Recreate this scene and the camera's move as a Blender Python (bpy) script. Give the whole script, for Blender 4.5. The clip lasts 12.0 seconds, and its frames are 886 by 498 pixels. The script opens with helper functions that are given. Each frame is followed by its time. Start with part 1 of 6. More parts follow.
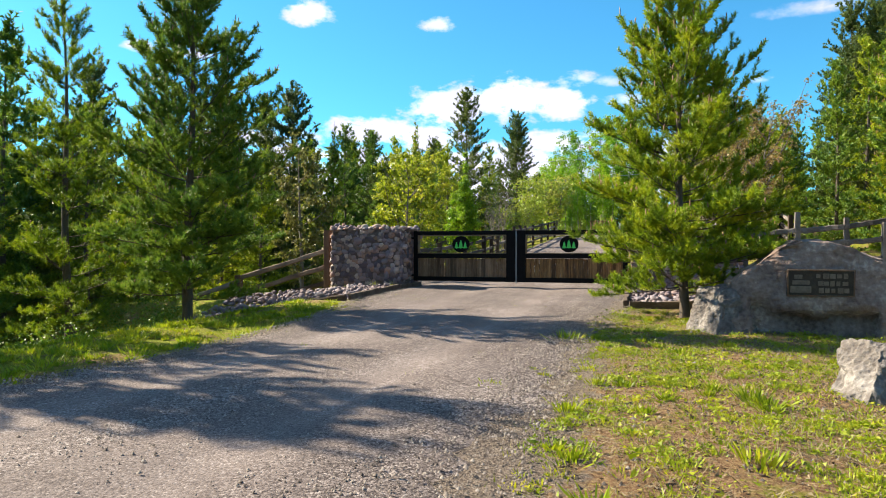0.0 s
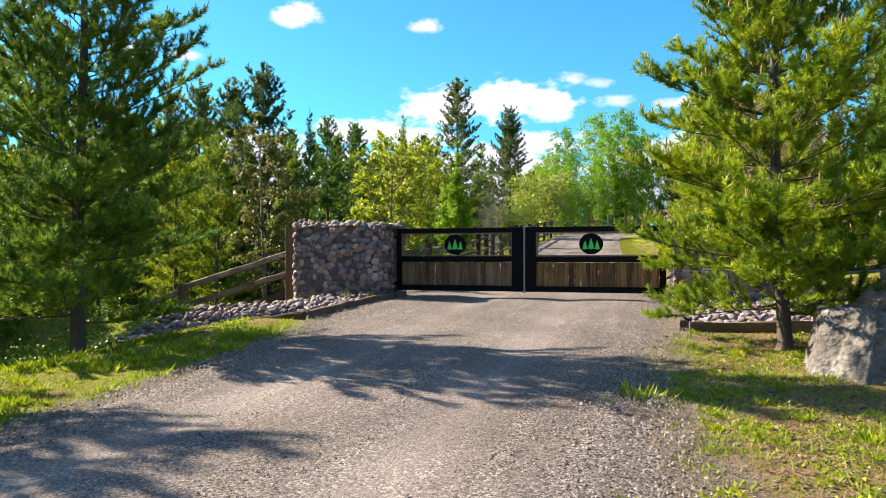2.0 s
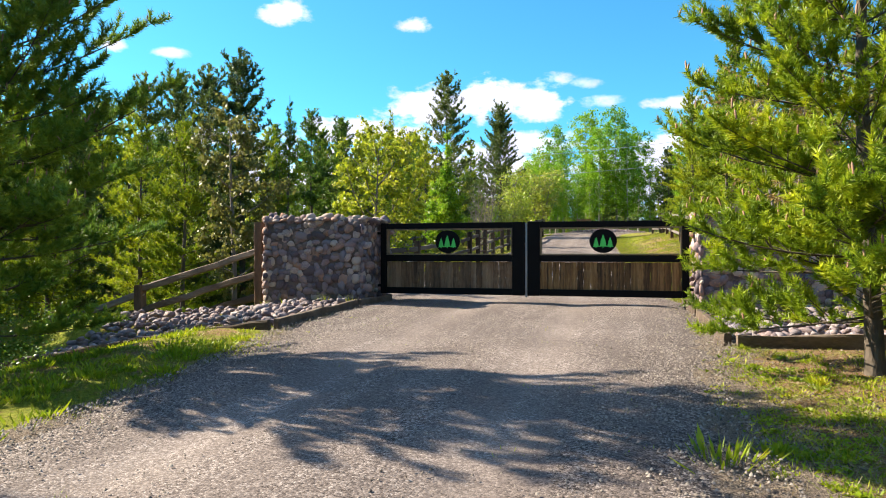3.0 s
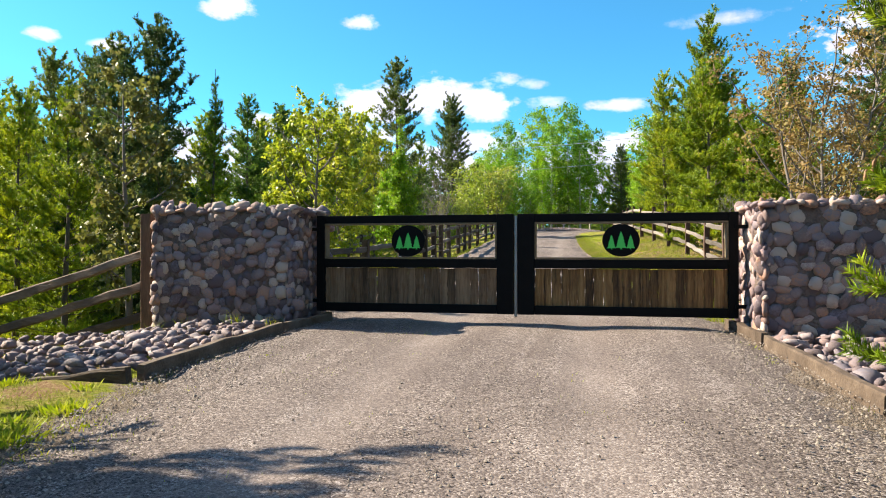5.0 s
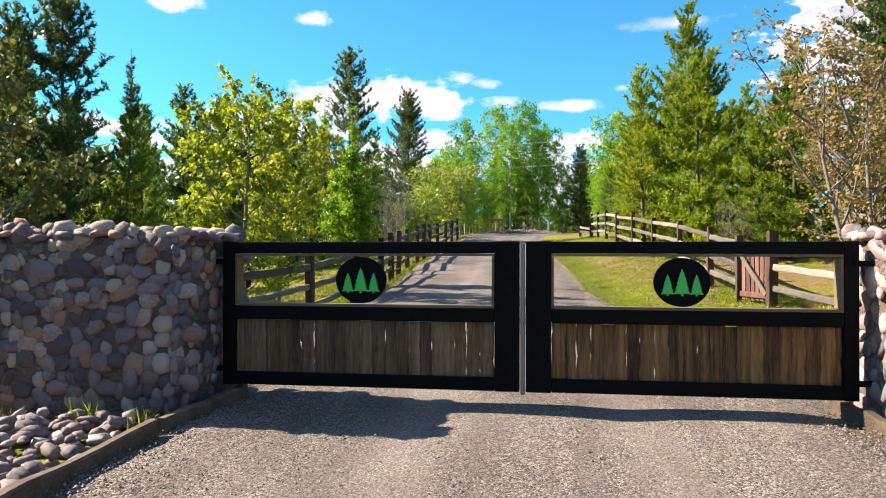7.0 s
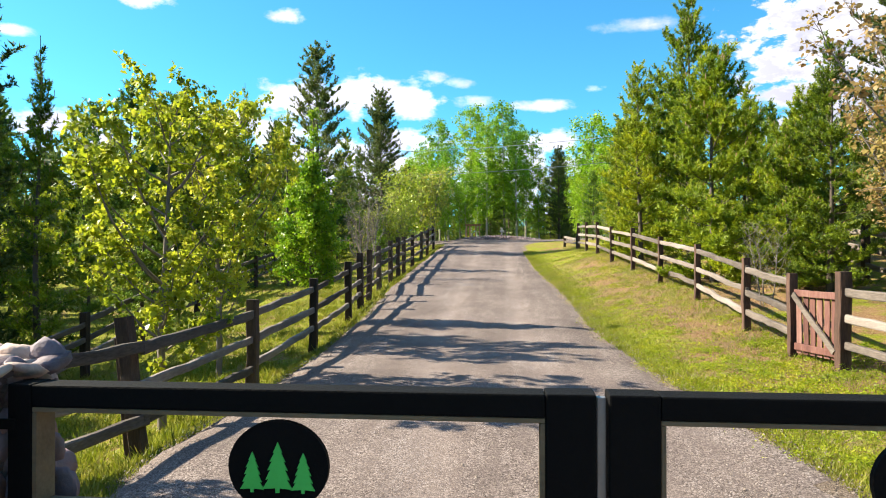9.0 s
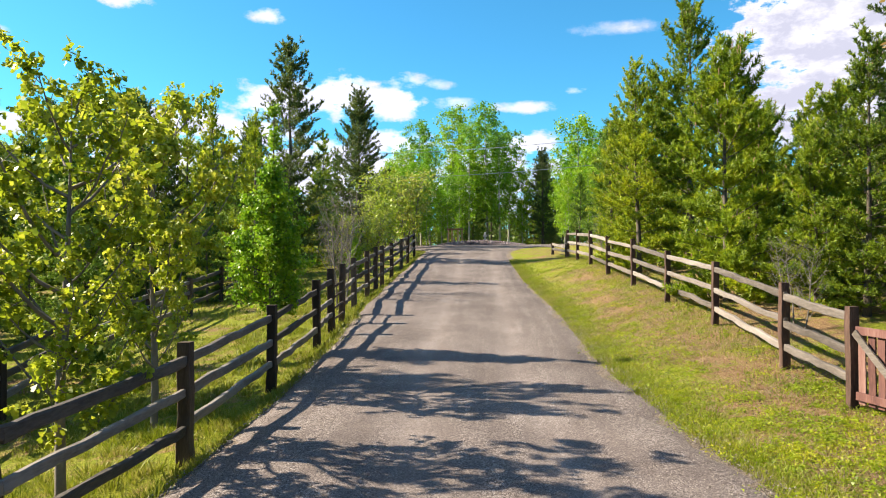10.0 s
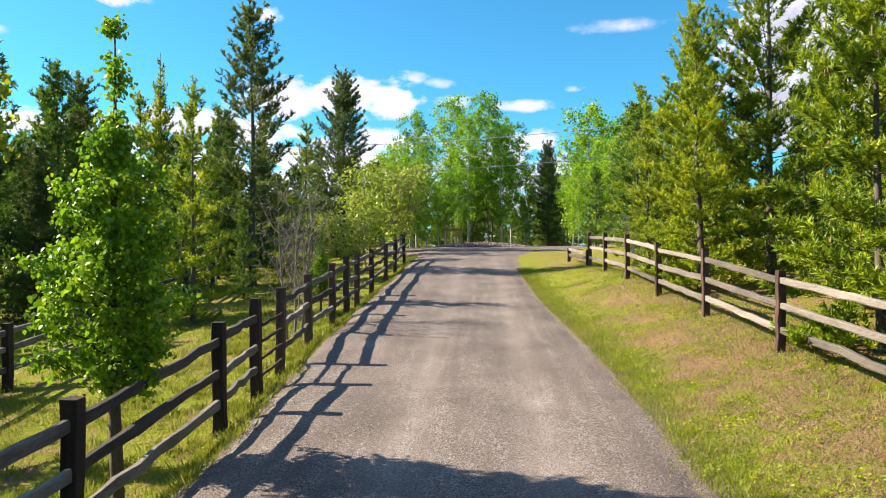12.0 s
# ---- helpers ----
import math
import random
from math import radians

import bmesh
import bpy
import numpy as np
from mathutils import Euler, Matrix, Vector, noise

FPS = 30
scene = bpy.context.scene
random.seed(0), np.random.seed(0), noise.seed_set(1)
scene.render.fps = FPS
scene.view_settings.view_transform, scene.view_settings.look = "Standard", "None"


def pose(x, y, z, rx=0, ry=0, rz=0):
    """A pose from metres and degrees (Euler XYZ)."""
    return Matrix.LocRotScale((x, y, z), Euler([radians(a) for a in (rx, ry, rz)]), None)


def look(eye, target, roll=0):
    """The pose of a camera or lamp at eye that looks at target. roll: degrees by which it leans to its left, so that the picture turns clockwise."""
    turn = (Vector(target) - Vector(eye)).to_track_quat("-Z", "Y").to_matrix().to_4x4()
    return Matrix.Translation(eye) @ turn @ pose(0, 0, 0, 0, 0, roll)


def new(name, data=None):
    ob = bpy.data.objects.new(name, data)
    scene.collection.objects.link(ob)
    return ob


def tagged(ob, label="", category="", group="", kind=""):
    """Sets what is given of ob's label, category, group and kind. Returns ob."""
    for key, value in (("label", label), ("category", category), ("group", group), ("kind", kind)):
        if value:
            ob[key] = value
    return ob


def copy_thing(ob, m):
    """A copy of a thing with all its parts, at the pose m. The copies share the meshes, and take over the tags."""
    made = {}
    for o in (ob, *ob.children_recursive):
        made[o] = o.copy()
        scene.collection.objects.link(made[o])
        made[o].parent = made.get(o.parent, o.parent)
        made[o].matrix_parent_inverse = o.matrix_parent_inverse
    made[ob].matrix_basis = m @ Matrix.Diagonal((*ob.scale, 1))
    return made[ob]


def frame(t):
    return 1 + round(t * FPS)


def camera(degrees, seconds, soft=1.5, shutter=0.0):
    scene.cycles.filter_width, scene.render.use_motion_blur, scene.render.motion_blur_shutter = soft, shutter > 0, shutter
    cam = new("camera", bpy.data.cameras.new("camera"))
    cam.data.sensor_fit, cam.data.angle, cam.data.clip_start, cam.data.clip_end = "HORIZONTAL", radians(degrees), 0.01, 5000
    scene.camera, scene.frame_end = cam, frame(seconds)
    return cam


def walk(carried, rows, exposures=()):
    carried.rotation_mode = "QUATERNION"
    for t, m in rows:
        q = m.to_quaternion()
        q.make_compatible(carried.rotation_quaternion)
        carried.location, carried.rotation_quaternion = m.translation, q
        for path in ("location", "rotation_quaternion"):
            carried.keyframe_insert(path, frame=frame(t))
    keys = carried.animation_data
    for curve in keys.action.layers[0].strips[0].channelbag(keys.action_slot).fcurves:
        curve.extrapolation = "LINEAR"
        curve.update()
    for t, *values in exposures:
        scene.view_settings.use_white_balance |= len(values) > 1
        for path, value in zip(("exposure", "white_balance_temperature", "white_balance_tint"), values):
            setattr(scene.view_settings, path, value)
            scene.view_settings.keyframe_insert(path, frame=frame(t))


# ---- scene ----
cam = camera(66.0, 12.0, soft=1.05)
EXPOSURES = [(0.0, 1.59), (0.7, 1.60), (1.5, 1.66), (3.0, 1.71), (5.0, 1.66), (6.2, 1.64), (7.0, 1.69), (9.0, 1.74), (9.6, 1.63), (10.5, 1.56), (12.0, 1.55)]
PATH = [
    (0, (3.195, -15.646, 0.712), (2.588, -13.741, 0.732), 0.2),
    (0.5, (2.943, -14.858, 0.716), (2.34, -12.951, 0.737), 0.2),
    (1, (2.705, -14.117, 0.731), (2.111, -12.207, 0.754), 0.0),
    (1.5, (2.441, -13.405, 0.747), (1.858, -11.492, 0.77), 0.0),
    (2, (2.223, -12.617, 0.749), (1.645, -10.702, 0.773), -0.0),
    (2.5, (1.977, -11.864, 0.743), (1.413, -9.946, 0.767), 0.1),
    (3, (1.722, -11.108, 0.74), (1.178, -9.184, 0.762), 0.1),
    (5, (0.759, -8.243, 0.81), (0.365, -6.282, 0.829), 0.1),
    (5.5, (0.56, -7.549, 0.874), (0.207, -5.581, 0.891), 0.0),
    (6, (0.392, -6.881, 0.944), (0.078, -4.906, 0.961), 0.1),
    (6.5, (0.228, -6.204, 1.052), (-0.053, -4.224, 1.067), 0.1),
    (7, (0.083, -5.55, 1.206), (-0.179, -3.567, 1.221), 0.1),
    (8.8, (-0.342, -3.139, 1.81), (-0.537, -1.149, 1.822), -0.1),
    (9, (-0.383, -2.825, 1.872), (-0.567, -0.833, 1.885), -0.0),
    (9.5, (-0.472, -1.893, 2.036), (-0.629, 0.101, 2.051), -0.0),
    (10, (-0.576, -0.801, 2.219), (-0.705, 1.194, 2.236), -0.1),
    (10.5, (-0.647, 0.518, 2.374), (-0.765, 2.515, 2.39), -0.2),
    (11, (-0.634, 1.975, 2.494), (-0.753, 3.971, 2.507), -0.3),
    (11.5, (-0.662, 3.538, 2.548), (-0.786, 5.535, 2.561), -0.2),
    (12, (-0.736, 5.047, 2.584), (-0.863, 7.043, 2.597), -0.2),
]
walk(cam, [(t, look(eye, target, roll)) for t, eye, target, roll in PATH], EXPOSURES)

# ---- world and sun ----
SUN = Vector((-2.0, 0.25, 1.42)).normalized()
world = bpy.data.worlds.new("world")
scene.world = world
world.use_nodes = True
wn, wl = world.node_tree.nodes, world.node_tree.links
wn.clear()


def wnode(kind, **props):
    n = wn.new(kind)
    for key, value in props.items():
        n.inputs[int(key[1:])].default_value = value
    return n


def wmath(op, a, b=0.0, clamp=False):
    n = wn.new("ShaderNodeMath")
    n.operation, n.use_clamp = op, clamp
    for i, v in enumerate((a, b)):
        if isinstance(v, (int, float)):
            n.inputs[i].default_value = v
        else:
            wl.new(v, n.inputs[i])
    return n.outputs[0]


sky = wn.new("ShaderNodeTexSky")
sky.sky_type, sky.sun_disc = "NISHITA", False
sky.sun_elevation = math.asin(SUN.z)
sky.sun_rotation = math.atan2(SUN.x, SUN.y)
sky.air_density, sky.dust_density, sky.ozone_density = 1.0, 0.3, 2.5
tint = wn.new("ShaderNodeMix")
tint.data_type, tint.blend_type = "RGBA", "MULTIPLY"
tint.inputs["Factor"].default_value = 1.0
wl.new(sky.outputs[0], tint.inputs["A"])
tint.inputs["B"].default_value = (0.41, 1.16, 1.37, 1)
coord = wn.new("ShaderNodeTexCoord")
split = wn.new("ShaderNodeSeparateXYZ")
wl.new(coord.outputs["Generated"], split.inputs[0])
azim = wmath("MULTIPLY", wmath("ARCTAN2", split.outputs[0], split.outputs[1]), 57.2958)
elev = wmath("MULTIPLY", wmath("ARCSINE", split.outputs[2]), 57.2958)
# clouds: azimuth, elevation, half width, half height, density
CLOUDS = [
    (-26, 6.2, 10.0, 3.6, 1.3), (-13, 6.2, 9.0, 3.6, 1.3), (1.0, 6.0, 8.0, 3.4, 1.2),
    (-17.4, 12.2, 3.9, 1.9, 1.0), (-12.2, 13.0, 4.0, 2.1, 1.0), (-7.9, 12.5, 3.1, 1.6, 1.0), (-6.7, 14.2, 2.2, 0.9, 0.6),
    (-4.3, 14.0, 1.8, 0.5, 0.5), (-24, 10.4, 4.2, 1.3, 1.0), (-19, 9.8, 5.0, 1.3, 1.0), (-7.9, 9.3, 3.6, 1.2, 1.0),
    (-2.7, 12.6, 2.0, 0.6, 0.6), (3.2, 12.1, 2.7, 0.6, 0.7), (2.8, 9.0, 3.4, 1.3, 1.0), (-29, 19.3, 2.4, 1.1, 0.9),
    (-18.1, 18.8, 1.7, 0.7, 0.7), (-41.8, 15.6, 1.3, 0.5, 0.8), (-37.8, 15.5, 1.6, 0.45, 0.7), (27.5, 15.5, 10.0, 6.2, 2.2), (24.5, 18.5, 6.0, 3.0, 2.0), (32.0, 11.5, 9.0, 5.0, 2.0),
    (24, 11.4, 5.2, 2.6, 1.1), (23, 9.2, 5.0, 1.6, 1.0), (-34, 9.6, 6.0, 1.1, 0.9), (10.6, 17.9, 5.0, 0.6, 0.35),
    (7.4, 13.3, 1.2, 0.4, 0.5), (38, 14.0, 8.0, 4.0, 1.0), (-60, 14.0, 7.0, 2.0, 0.9), (70, 20, 9, 4, 0.9),
]
warp = wnode("ShaderNodeTexNoise")
warp.inputs["Scale"].default_value, warp.inputs["Detail"].default_value, warp.inputs["Roughness"].default_value = 22.0, 6.0, 0.62
stretch = wn.new("ShaderNodeMapping")
stretch.inputs["Scale"].default_value = (1, 1, 1.9)
wl.new(coord.outputs["Generated"], stretch.inputs["Vector"])
wl.new(stretch.outputs[0], warp.inputs["Vector"])
puff = wmath("MULTIPLY", wmath("SUBTRACT", warp.outputs["Fac"], 0.5), 4.2)
cover = None
for az, el, w, h, dense in CLOUDS:
    u = wmath("DIVIDE", wmath("SUBTRACT", azim, az), w)
    v = wmath("DIVIDE", wmath("SUBTRACT", elev, el), h)
    r = wmath("SUBTRACT", 1.0, wmath("ADD", wmath("MULTIPLY", u, u), wmath("MULTIPLY", v, v)))
    r = wmath("MULTIPLY", wmath("ADD", wmath("MAXIMUM", r, -2.0), puff), dense)
    cover = r if cover is None else wmath("MAXIMUM", cover, r)
# broken cloud added out of view, higher up and all round, to whiten skylight
drift = wn.new("ShaderNodeTexNoise")
drift.inputs["Scale"].default_value, drift.inputs["Detail"].default_value, drift.inputs["Roughness"].default_value = 3.2, 7.0, 0.6
wl.new(stretch.outputs[0], drift.inputs["Vector"])
aloft = wmath("MULTIPLY", wmath("SUBTRACT", elev, 23.0), 0.07, True)
aside = wmath("MULTIPLY", wmath("SUBTRACT", wmath("ABSOLUTE", wmath("SUBTRACT", azim, -8.0)), 58.0), 0.07, True)
zone = wmath("MAXIMUM", aloft, aside)
spread = wmath("SUBTRACT", wmath("MULTIPLY", wmath("SUBTRACT", drift.outputs["Fac"], 0.52), 9.0), wmath("MULTIPLY", wmath("SUBTRACT", 1.0, zone), 6.0))
cover = wmath("MAXIMUM", cover, spread)
soft_edge = wn.new("ShaderNodeMapRange")
soft_edge.interpolation_type = "SMOOTHSTEP"
wl.new(cover, soft_edge.inputs[0])
soft_edge.inputs[1].default_value, soft_edge.inputs[2].default_value = 0.0, 0.9
body = wn.new("ShaderNodeValToRGB")
wl.new(wmath("ADD", wmath("MULTIPLY", warp.outputs["Fac"], 0.9), 0.05), body.inputs[0])
body.color_ramp.elements[0].position, body.color_ramp.elements[0].color = 0.36, (10.5, 10.2, 11.0, 1)
body.color_ramp.elements[1].position, body.color_ramp.elements[1].color = 0.56, (6.2, 6.2, 7.6, 1)
whole = wn.new("ShaderNodeMix")
whole.data_type = "RGBA"
wl.new(soft_edge.outputs[0], whole.inputs["Factor"])
wl.new(tint.outputs["Result"], whole.inputs["A"])
shaded = wn.new("ShaderNodeVectorMath")
shaded.operation = "SCALE"
wl.new(body.outputs[0], shaded.inputs[0])
wl.new(wmath("SUBTRACT", 1.0, wmath("MULTIPLY", wmath("MULTIPLY", wmath("SUBTRACT", azim, 16.0), 0.16, True), 0.27)), shaded.inputs["Scale"])
wl.new(shaded.outputs[0], whole.inputs["B"])
back = wnode("ShaderNodeBackground")
back.inputs["Strength"].default_value = 0.055
wl.new(whole.outputs["Result"], back.inputs["Color"])
wl.new(back.outputs[0], wn.new("ShaderNodeOutputWorld").inputs[0])

lamp = bpy.data.lights.new("sun", "SUN")
lamp.energy, lamp.angle, lamp.color = 5.0, radians(0.6), (1.0, 0.885, 0.67)
sun = new("sun", lamp)
sun.matrix_world = look(SUN * 60, (0, 0, 0))


# ---- materials ----
def material(name, colors, scale=4.0, fine=40.0, rough=0.85, bump=0.3, spread=0.5, through_light=0.0, per_object=0.0, stretch_axes=(1, 1, 1), metal=0.0, per_island=0.0, dist=0.02, world_space=False):
    """A surface with colour from two scales of noise, grain relief and optional shift from object to object."""
    m = bpy.data.materials.new(name)
    m.use_nodes = True
    nodes, links = m.node_tree.nodes, m.node_tree.links
    bsdf, out = nodes["Principled BSDF"], nodes["Material Output"]
    tc = nodes.new("ShaderNodeTexCoord")
    mp = nodes.new("ShaderNodeMapping")
    mp.inputs["Scale"].default_value = stretch_axes
    if world_space:
        links.new(nodes.new("ShaderNodeNewGeometry").outputs["Position"], mp.inputs["Vector"])
    else:
        links.new(tc.outputs["Object"], mp.inputs["Vector"])
    info = nodes.new("ShaderNodeObjectInfo")

    def noisy(sc, detail=5.0):
        n = nodes.new("ShaderNodeTexNoise")
        n.noise_dimensions = "4D"
        n.inputs["Scale"].default_value, n.inputs["Detail"].default_value = sc, detail
        links.new(mp.outputs[0], n.inputs["Vector"])
        w = nodes.new("ShaderNodeMath")
        w.operation = "MULTIPLY"
        w.inputs[1].default_value = 37.0
        links.new(info.outputs["Random"], w.inputs[0])
        links.new(w.outputs[0], n.inputs["W"])
        return n.outputs["Fac"]

    def mth(op, a, b):
        n = nodes.new("ShaderNodeMath")
        n.operation = op
        for i, v in enumerate((a, b)):
            if isinstance(v, (int, float)):
                n.inputs[i].default_value = v
            else:
                links.new(v, n.inputs[i])
        return n.outputs[0]

    big, small = noisy(scale), noisy(fine, 8.0)
    f = mth("ADD", mth("MULTIPLY", mth("SUBTRACT", big, 0.5), 2.0 * spread), mth("MULTIPLY", mth("SUBTRACT", small, 0.5), 1.4 * spread))
    f = mth("ADD", f, 0.5)
    if per_object:
        f = mth("ADD", f, mth("MULTIPLY", mth("SUBTRACT", info.outputs["Random"], 0.5), per_object))
    if per_island:
        geo = nodes.new("ShaderNodeNewGeometry")
        f = mth("ADD", f, mth("MULTIPLY", mth("SUBTRACT", geo.outputs["Random Per Island"], 0.5), per_island))
    ramp = nodes.new("ShaderNodeValToRGB")
    links.new(f, ramp.inputs[0])
    els = ramp.color_ramp.elements
    while len(els) < len(colors):
        els.new(0.5)
    for i, c in enumerate(colors):
        els[i].position = 0.1 + 0.8 * i / max(1, len(colors) - 1)
        els[i].color = (*c, 1)
    links.new(ramp.outputs[0], bsdf.inputs["Base Color"])
    bsdf.inputs["Metallic"].default_value = metal
    rr = mth("ADD", mth("MULTIPLY", mth("SUBTRACT", small, 0.5), 0.3), rough)
    links.new(rr, bsdf.inputs["Roughness"])
    bsdf.inputs["Specular IOR Level"].default_value = 0.35
    if bump:
        b = nodes.new("ShaderNodeBump")
        b.inputs["Strength"].default_value, b.inputs["Distance"].default_value = bump, dist
        links.new(small, b.inputs["Height"])
        links.new(b.outputs[0], bsdf.inputs["Normal"])
    if through_light:
        tr = nodes.new("ShaderNodeBsdfTranslucent")
        links.new(ramp.outputs[0], tr.inputs[0])
        mx = nodes.new("ShaderNodeMixShader")
        mx.inputs[0].default_value = through_light
        links.new(bsdf.outputs[0], mx.inputs[1])
        links.new(tr.outputs[0], mx.inputs[2])
        links.new(mx.outputs[0], out.inputs[0])
    return m


M_PINE = material("pine_needles", [(0.054, 0.104, 0.009), (0.234, 0.324, 0.013), (0.504, 0.531, 0.020)], 2.6, 12, 0.5, 0, 0.8, 0.36, 0.2)
M_PINE_DARK = material("dark_pine_needles", [(0.034, 0.080, 0.015), (0.118, 0.208, 0.023), (0.30, 0.38, 0.032)], 1.4, 11, 0.5, 0, 0.65, 0.34, 0.3)
M_PINE_MID = material("woodland_pine_needles", [(0.054, 0.099, 0.009), (0.225, 0.302, 0.013), (0.486, 0.513, 0.018)], 2.0, 10, 0.5, 0, 0.75, 0.36, 0.35)
M_SPRUCE = material("spruce_needles", [(0.044, 0.076, 0.022), (0.112, 0.152, 0.030), (0.24, 0.262, 0.040)], 0.8, 7, 0.55, 0, 0.65, 0.34, 0.4)
M_CANDLE = material("new_growth", [(0.24, 0.13, 0.075), (0.36, 0.20, 0.12)], 3, 30, 0.6, 0, 0.5, 0.2)
M_MAPLE = material("maple_leaves", [(0.116, 0.164, 0.012), (0.329, 0.387, 0.018), (0.562, 0.532, 0.058)], 2.2, 14, 0.42, 0, 0.75, 0.5, 0.2, per_island=0.4)
M_LINDEN = material("linden_leaves", [(0.093, 0.196, 0.009), (0.204, 0.357, 0.012), (0.374, 0.468, 0.025)], 2.2, 14, 0.40, 0, 0.7, 0.45, 0.1, per_island=0.4)
M_ASPEN = material("aspen_leaves", [(0.095, 0.205, 0.008), (0.19, 0.36, 0.012), (0.36, 0.45, 0.02)], 0.5, 5, 0.45, 0, 0.55, 0.45, 0.3)
M_CHERRY = material("cherry_leaves", [(0.14, 0.20, 0.018), (0.31, 0.40, 0.028), (0.46, 0.43, 0.09)], 0.9, 8, 0.45, 0, 0.7, 0.42, 0.3, per_island=0.4)
# darker than the linden leaves; shade below the pines is put into the colour
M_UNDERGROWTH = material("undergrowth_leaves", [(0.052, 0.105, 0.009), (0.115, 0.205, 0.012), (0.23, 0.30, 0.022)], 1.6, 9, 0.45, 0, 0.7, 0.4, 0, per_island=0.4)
M_OLIVE = material("olive_leaves", [(0.080, 0.086, 0.020), (0.155, 0.160, 0.034), (0.270, 0.235, 0.075)], 1.6, 11, 0.5, 0, 0.55, 0.4, 0.2)
M_RED = material("bronze_leaves", [(0.200, 0.112, 0.052), (0.300, 0.205, 0.072), (0.265, 0.260, 0.050)], 1.6, 11, 0.5, 0, 0.55, 0.4, 0.2)
M_BARK = material("bark", [(0.035, 0.026, 0.02), (0.09, 0.07, 0.055), (0.15, 0.12, 0.10)], 5, 30, 0.9, 0.8, 0.5, 0, 0.2, (1, 1, 0.3))
M_PALE = material("pale_bark", [(0.10, 0.09, 0.075), (0.32, 0.30, 0.25), (0.42, 0.40, 0.34)], 4, 25, 0.8, 0.4, 0.6, 0, 0.2, (1, 1, 1.5))
M_TWIG = material("grey_twigs", [(0.12, 0.10, 0.09), (0.22, 0.19, 0.17)], 5, 30, 0.9, 0.3)
STONE_TONES = [(0.107, 0.077, 0.089), (0.175, 0.149, 0.18), (0.242, 0.171, 0.167), (0.165, 0.117, 0.117), (0.369, 0.202, 0.138), (0.223, 0.18, 0.198), (0.272, 0.179, 0.185), (0.427, 0.329, 0.286)]
M_STONE = material("river_stone", STONE_TONES, 3.5, 38, 0.75, 0.35, 0.18, 0, 1.1)
M_STONE_FILL = material("river_stone_fill", STONE_TONES, 3.5, 38, 0.75, 0.35, 0.18, 0, 0, per_island=1.1)
COBBLE_TONES = [(0.116, 0.086, 0.092), (0.188, 0.142, 0.151), (0.231, 0.156, 0.147), (0.159, 0.135, 0.155), (0.303, 0.249, 0.256)]
M_COBBLE = material("pale_cobble", COBBLE_TONES, 3.5, 38, 0.75, 0.35, 0.22, 0, 1.0)
M_COBBLE_FILL = material("pale_cobble_fill", COBBLE_TONES, 3.5, 38, 0.75, 0.35, 0.22, 0, 0, per_island=1.0)
M_MORTAR = material("mortar", [(0.085, 0.058, 0.052), (0.21, 0.155, 0.138)], 9, 40, 0.95, 1.0, dist=0.05)
M_BOULDER = material("boulder_rock", [(0.085, 0.056, 0.046), (0.175, 0.122, 0.102), (0.245, 0.182, 0.155), (0.42, 0.345, 0.29)], 2.4, 19, 0.9, 0.8, 0.8, dist=0.04)
M_BLACK = material("black_paint", [(0.0025, 0.0025, 0.0027), (0.006, 0.006, 0.0062)], 5, 60, 0.75, 0.25)
M_BLACK.node_tree.nodes["Principled BSDF"].inputs["Specular IOR Level"].default_value = 0.12
M_BOARD = material("gate_board", [(0.032, 0.017, 0.008), (0.179, 0.097, 0.036), (0.336, 0.200, 0.079)], 7, 55, 0.8, 0.6, 0.75, 0, 0.45, (3.0, 1, 0.15))
# boards of the left leaf: darker copy, with its shade put into the colour
M_BOARD_SHADED = material("shaded_gate_board", [(0.050, 0.028, 0.016), (0.165, 0.098, 0.054), (0.29, 0.185, 0.11)], 7, 55, 0.85, 0.6, 0.7, 0, 0.5, (3.0, 1, 0.15))
M_LINING = material("lining_wood", [(0.105, 0.075, 0.045), (0.225, 0.173, 0.105)], 6, 50, 0.8, 0.3, 0.5, 0, 0.2, (0.4, 1, 1))
M_GREEN = material("emblem_green", [(0.062, 0.525, 0.088), (0.088, 0.625, 0.125)], 6, 60, 0.5, 0.1)
M_STEEL = material("grey_steel", [(0.25, 0.26, 0.27), (0.36, 0.37, 0.38)], 6, 60, 0.45, 0.1, metal=0.7)
M_POST = material("stained_post", [(0.016, 0.010, 0.007), (0.05, 0.030, 0.021), (0.11, 0.075, 0.055)], 6, 50, 0.85, 0.5, 0.5, 0, 0.5, (1.5, 1.5, 0.2))
M_POST_BROWN = material("brown_post", [(0.06, 0.035, 0.022), (0.15, 0.085, 0.052), (0.25, 0.155, 0.10)], 6, 50, 0.85, 0.5, 0.5, 0, 0.4, (1.5, 1.5, 0.2))
M_RAIL = material("weathered_rail", [(0.062, 0.050, 0.043), (0.152, 0.126, 0.110), (0.272, 0.234, 0.212)], 4, 45, 0.85, 0.5, 0.5, 0, 0.6, (1.2, 0.25, 1.2))
M_POST_RED = material("red_brown_post", [(0.025, 0.014, 0.011), (0.086, 0.047, 0.034), (0.171, 0.104, 0.079)], 6, 50, 0.85, 0.5, 0.6, 0, 0.4, (1.5, 1.5, 0.2))
M_ARBOUR = material("arbour_timber", [(0.16, 0.085, 0.045), (0.30, 0.17, 0.09), (0.42, 0.29, 0.18)], 6, 45, 0.8, 0.4, 0.5, 0, 0.6, (1.5, 1.5, 0.2))
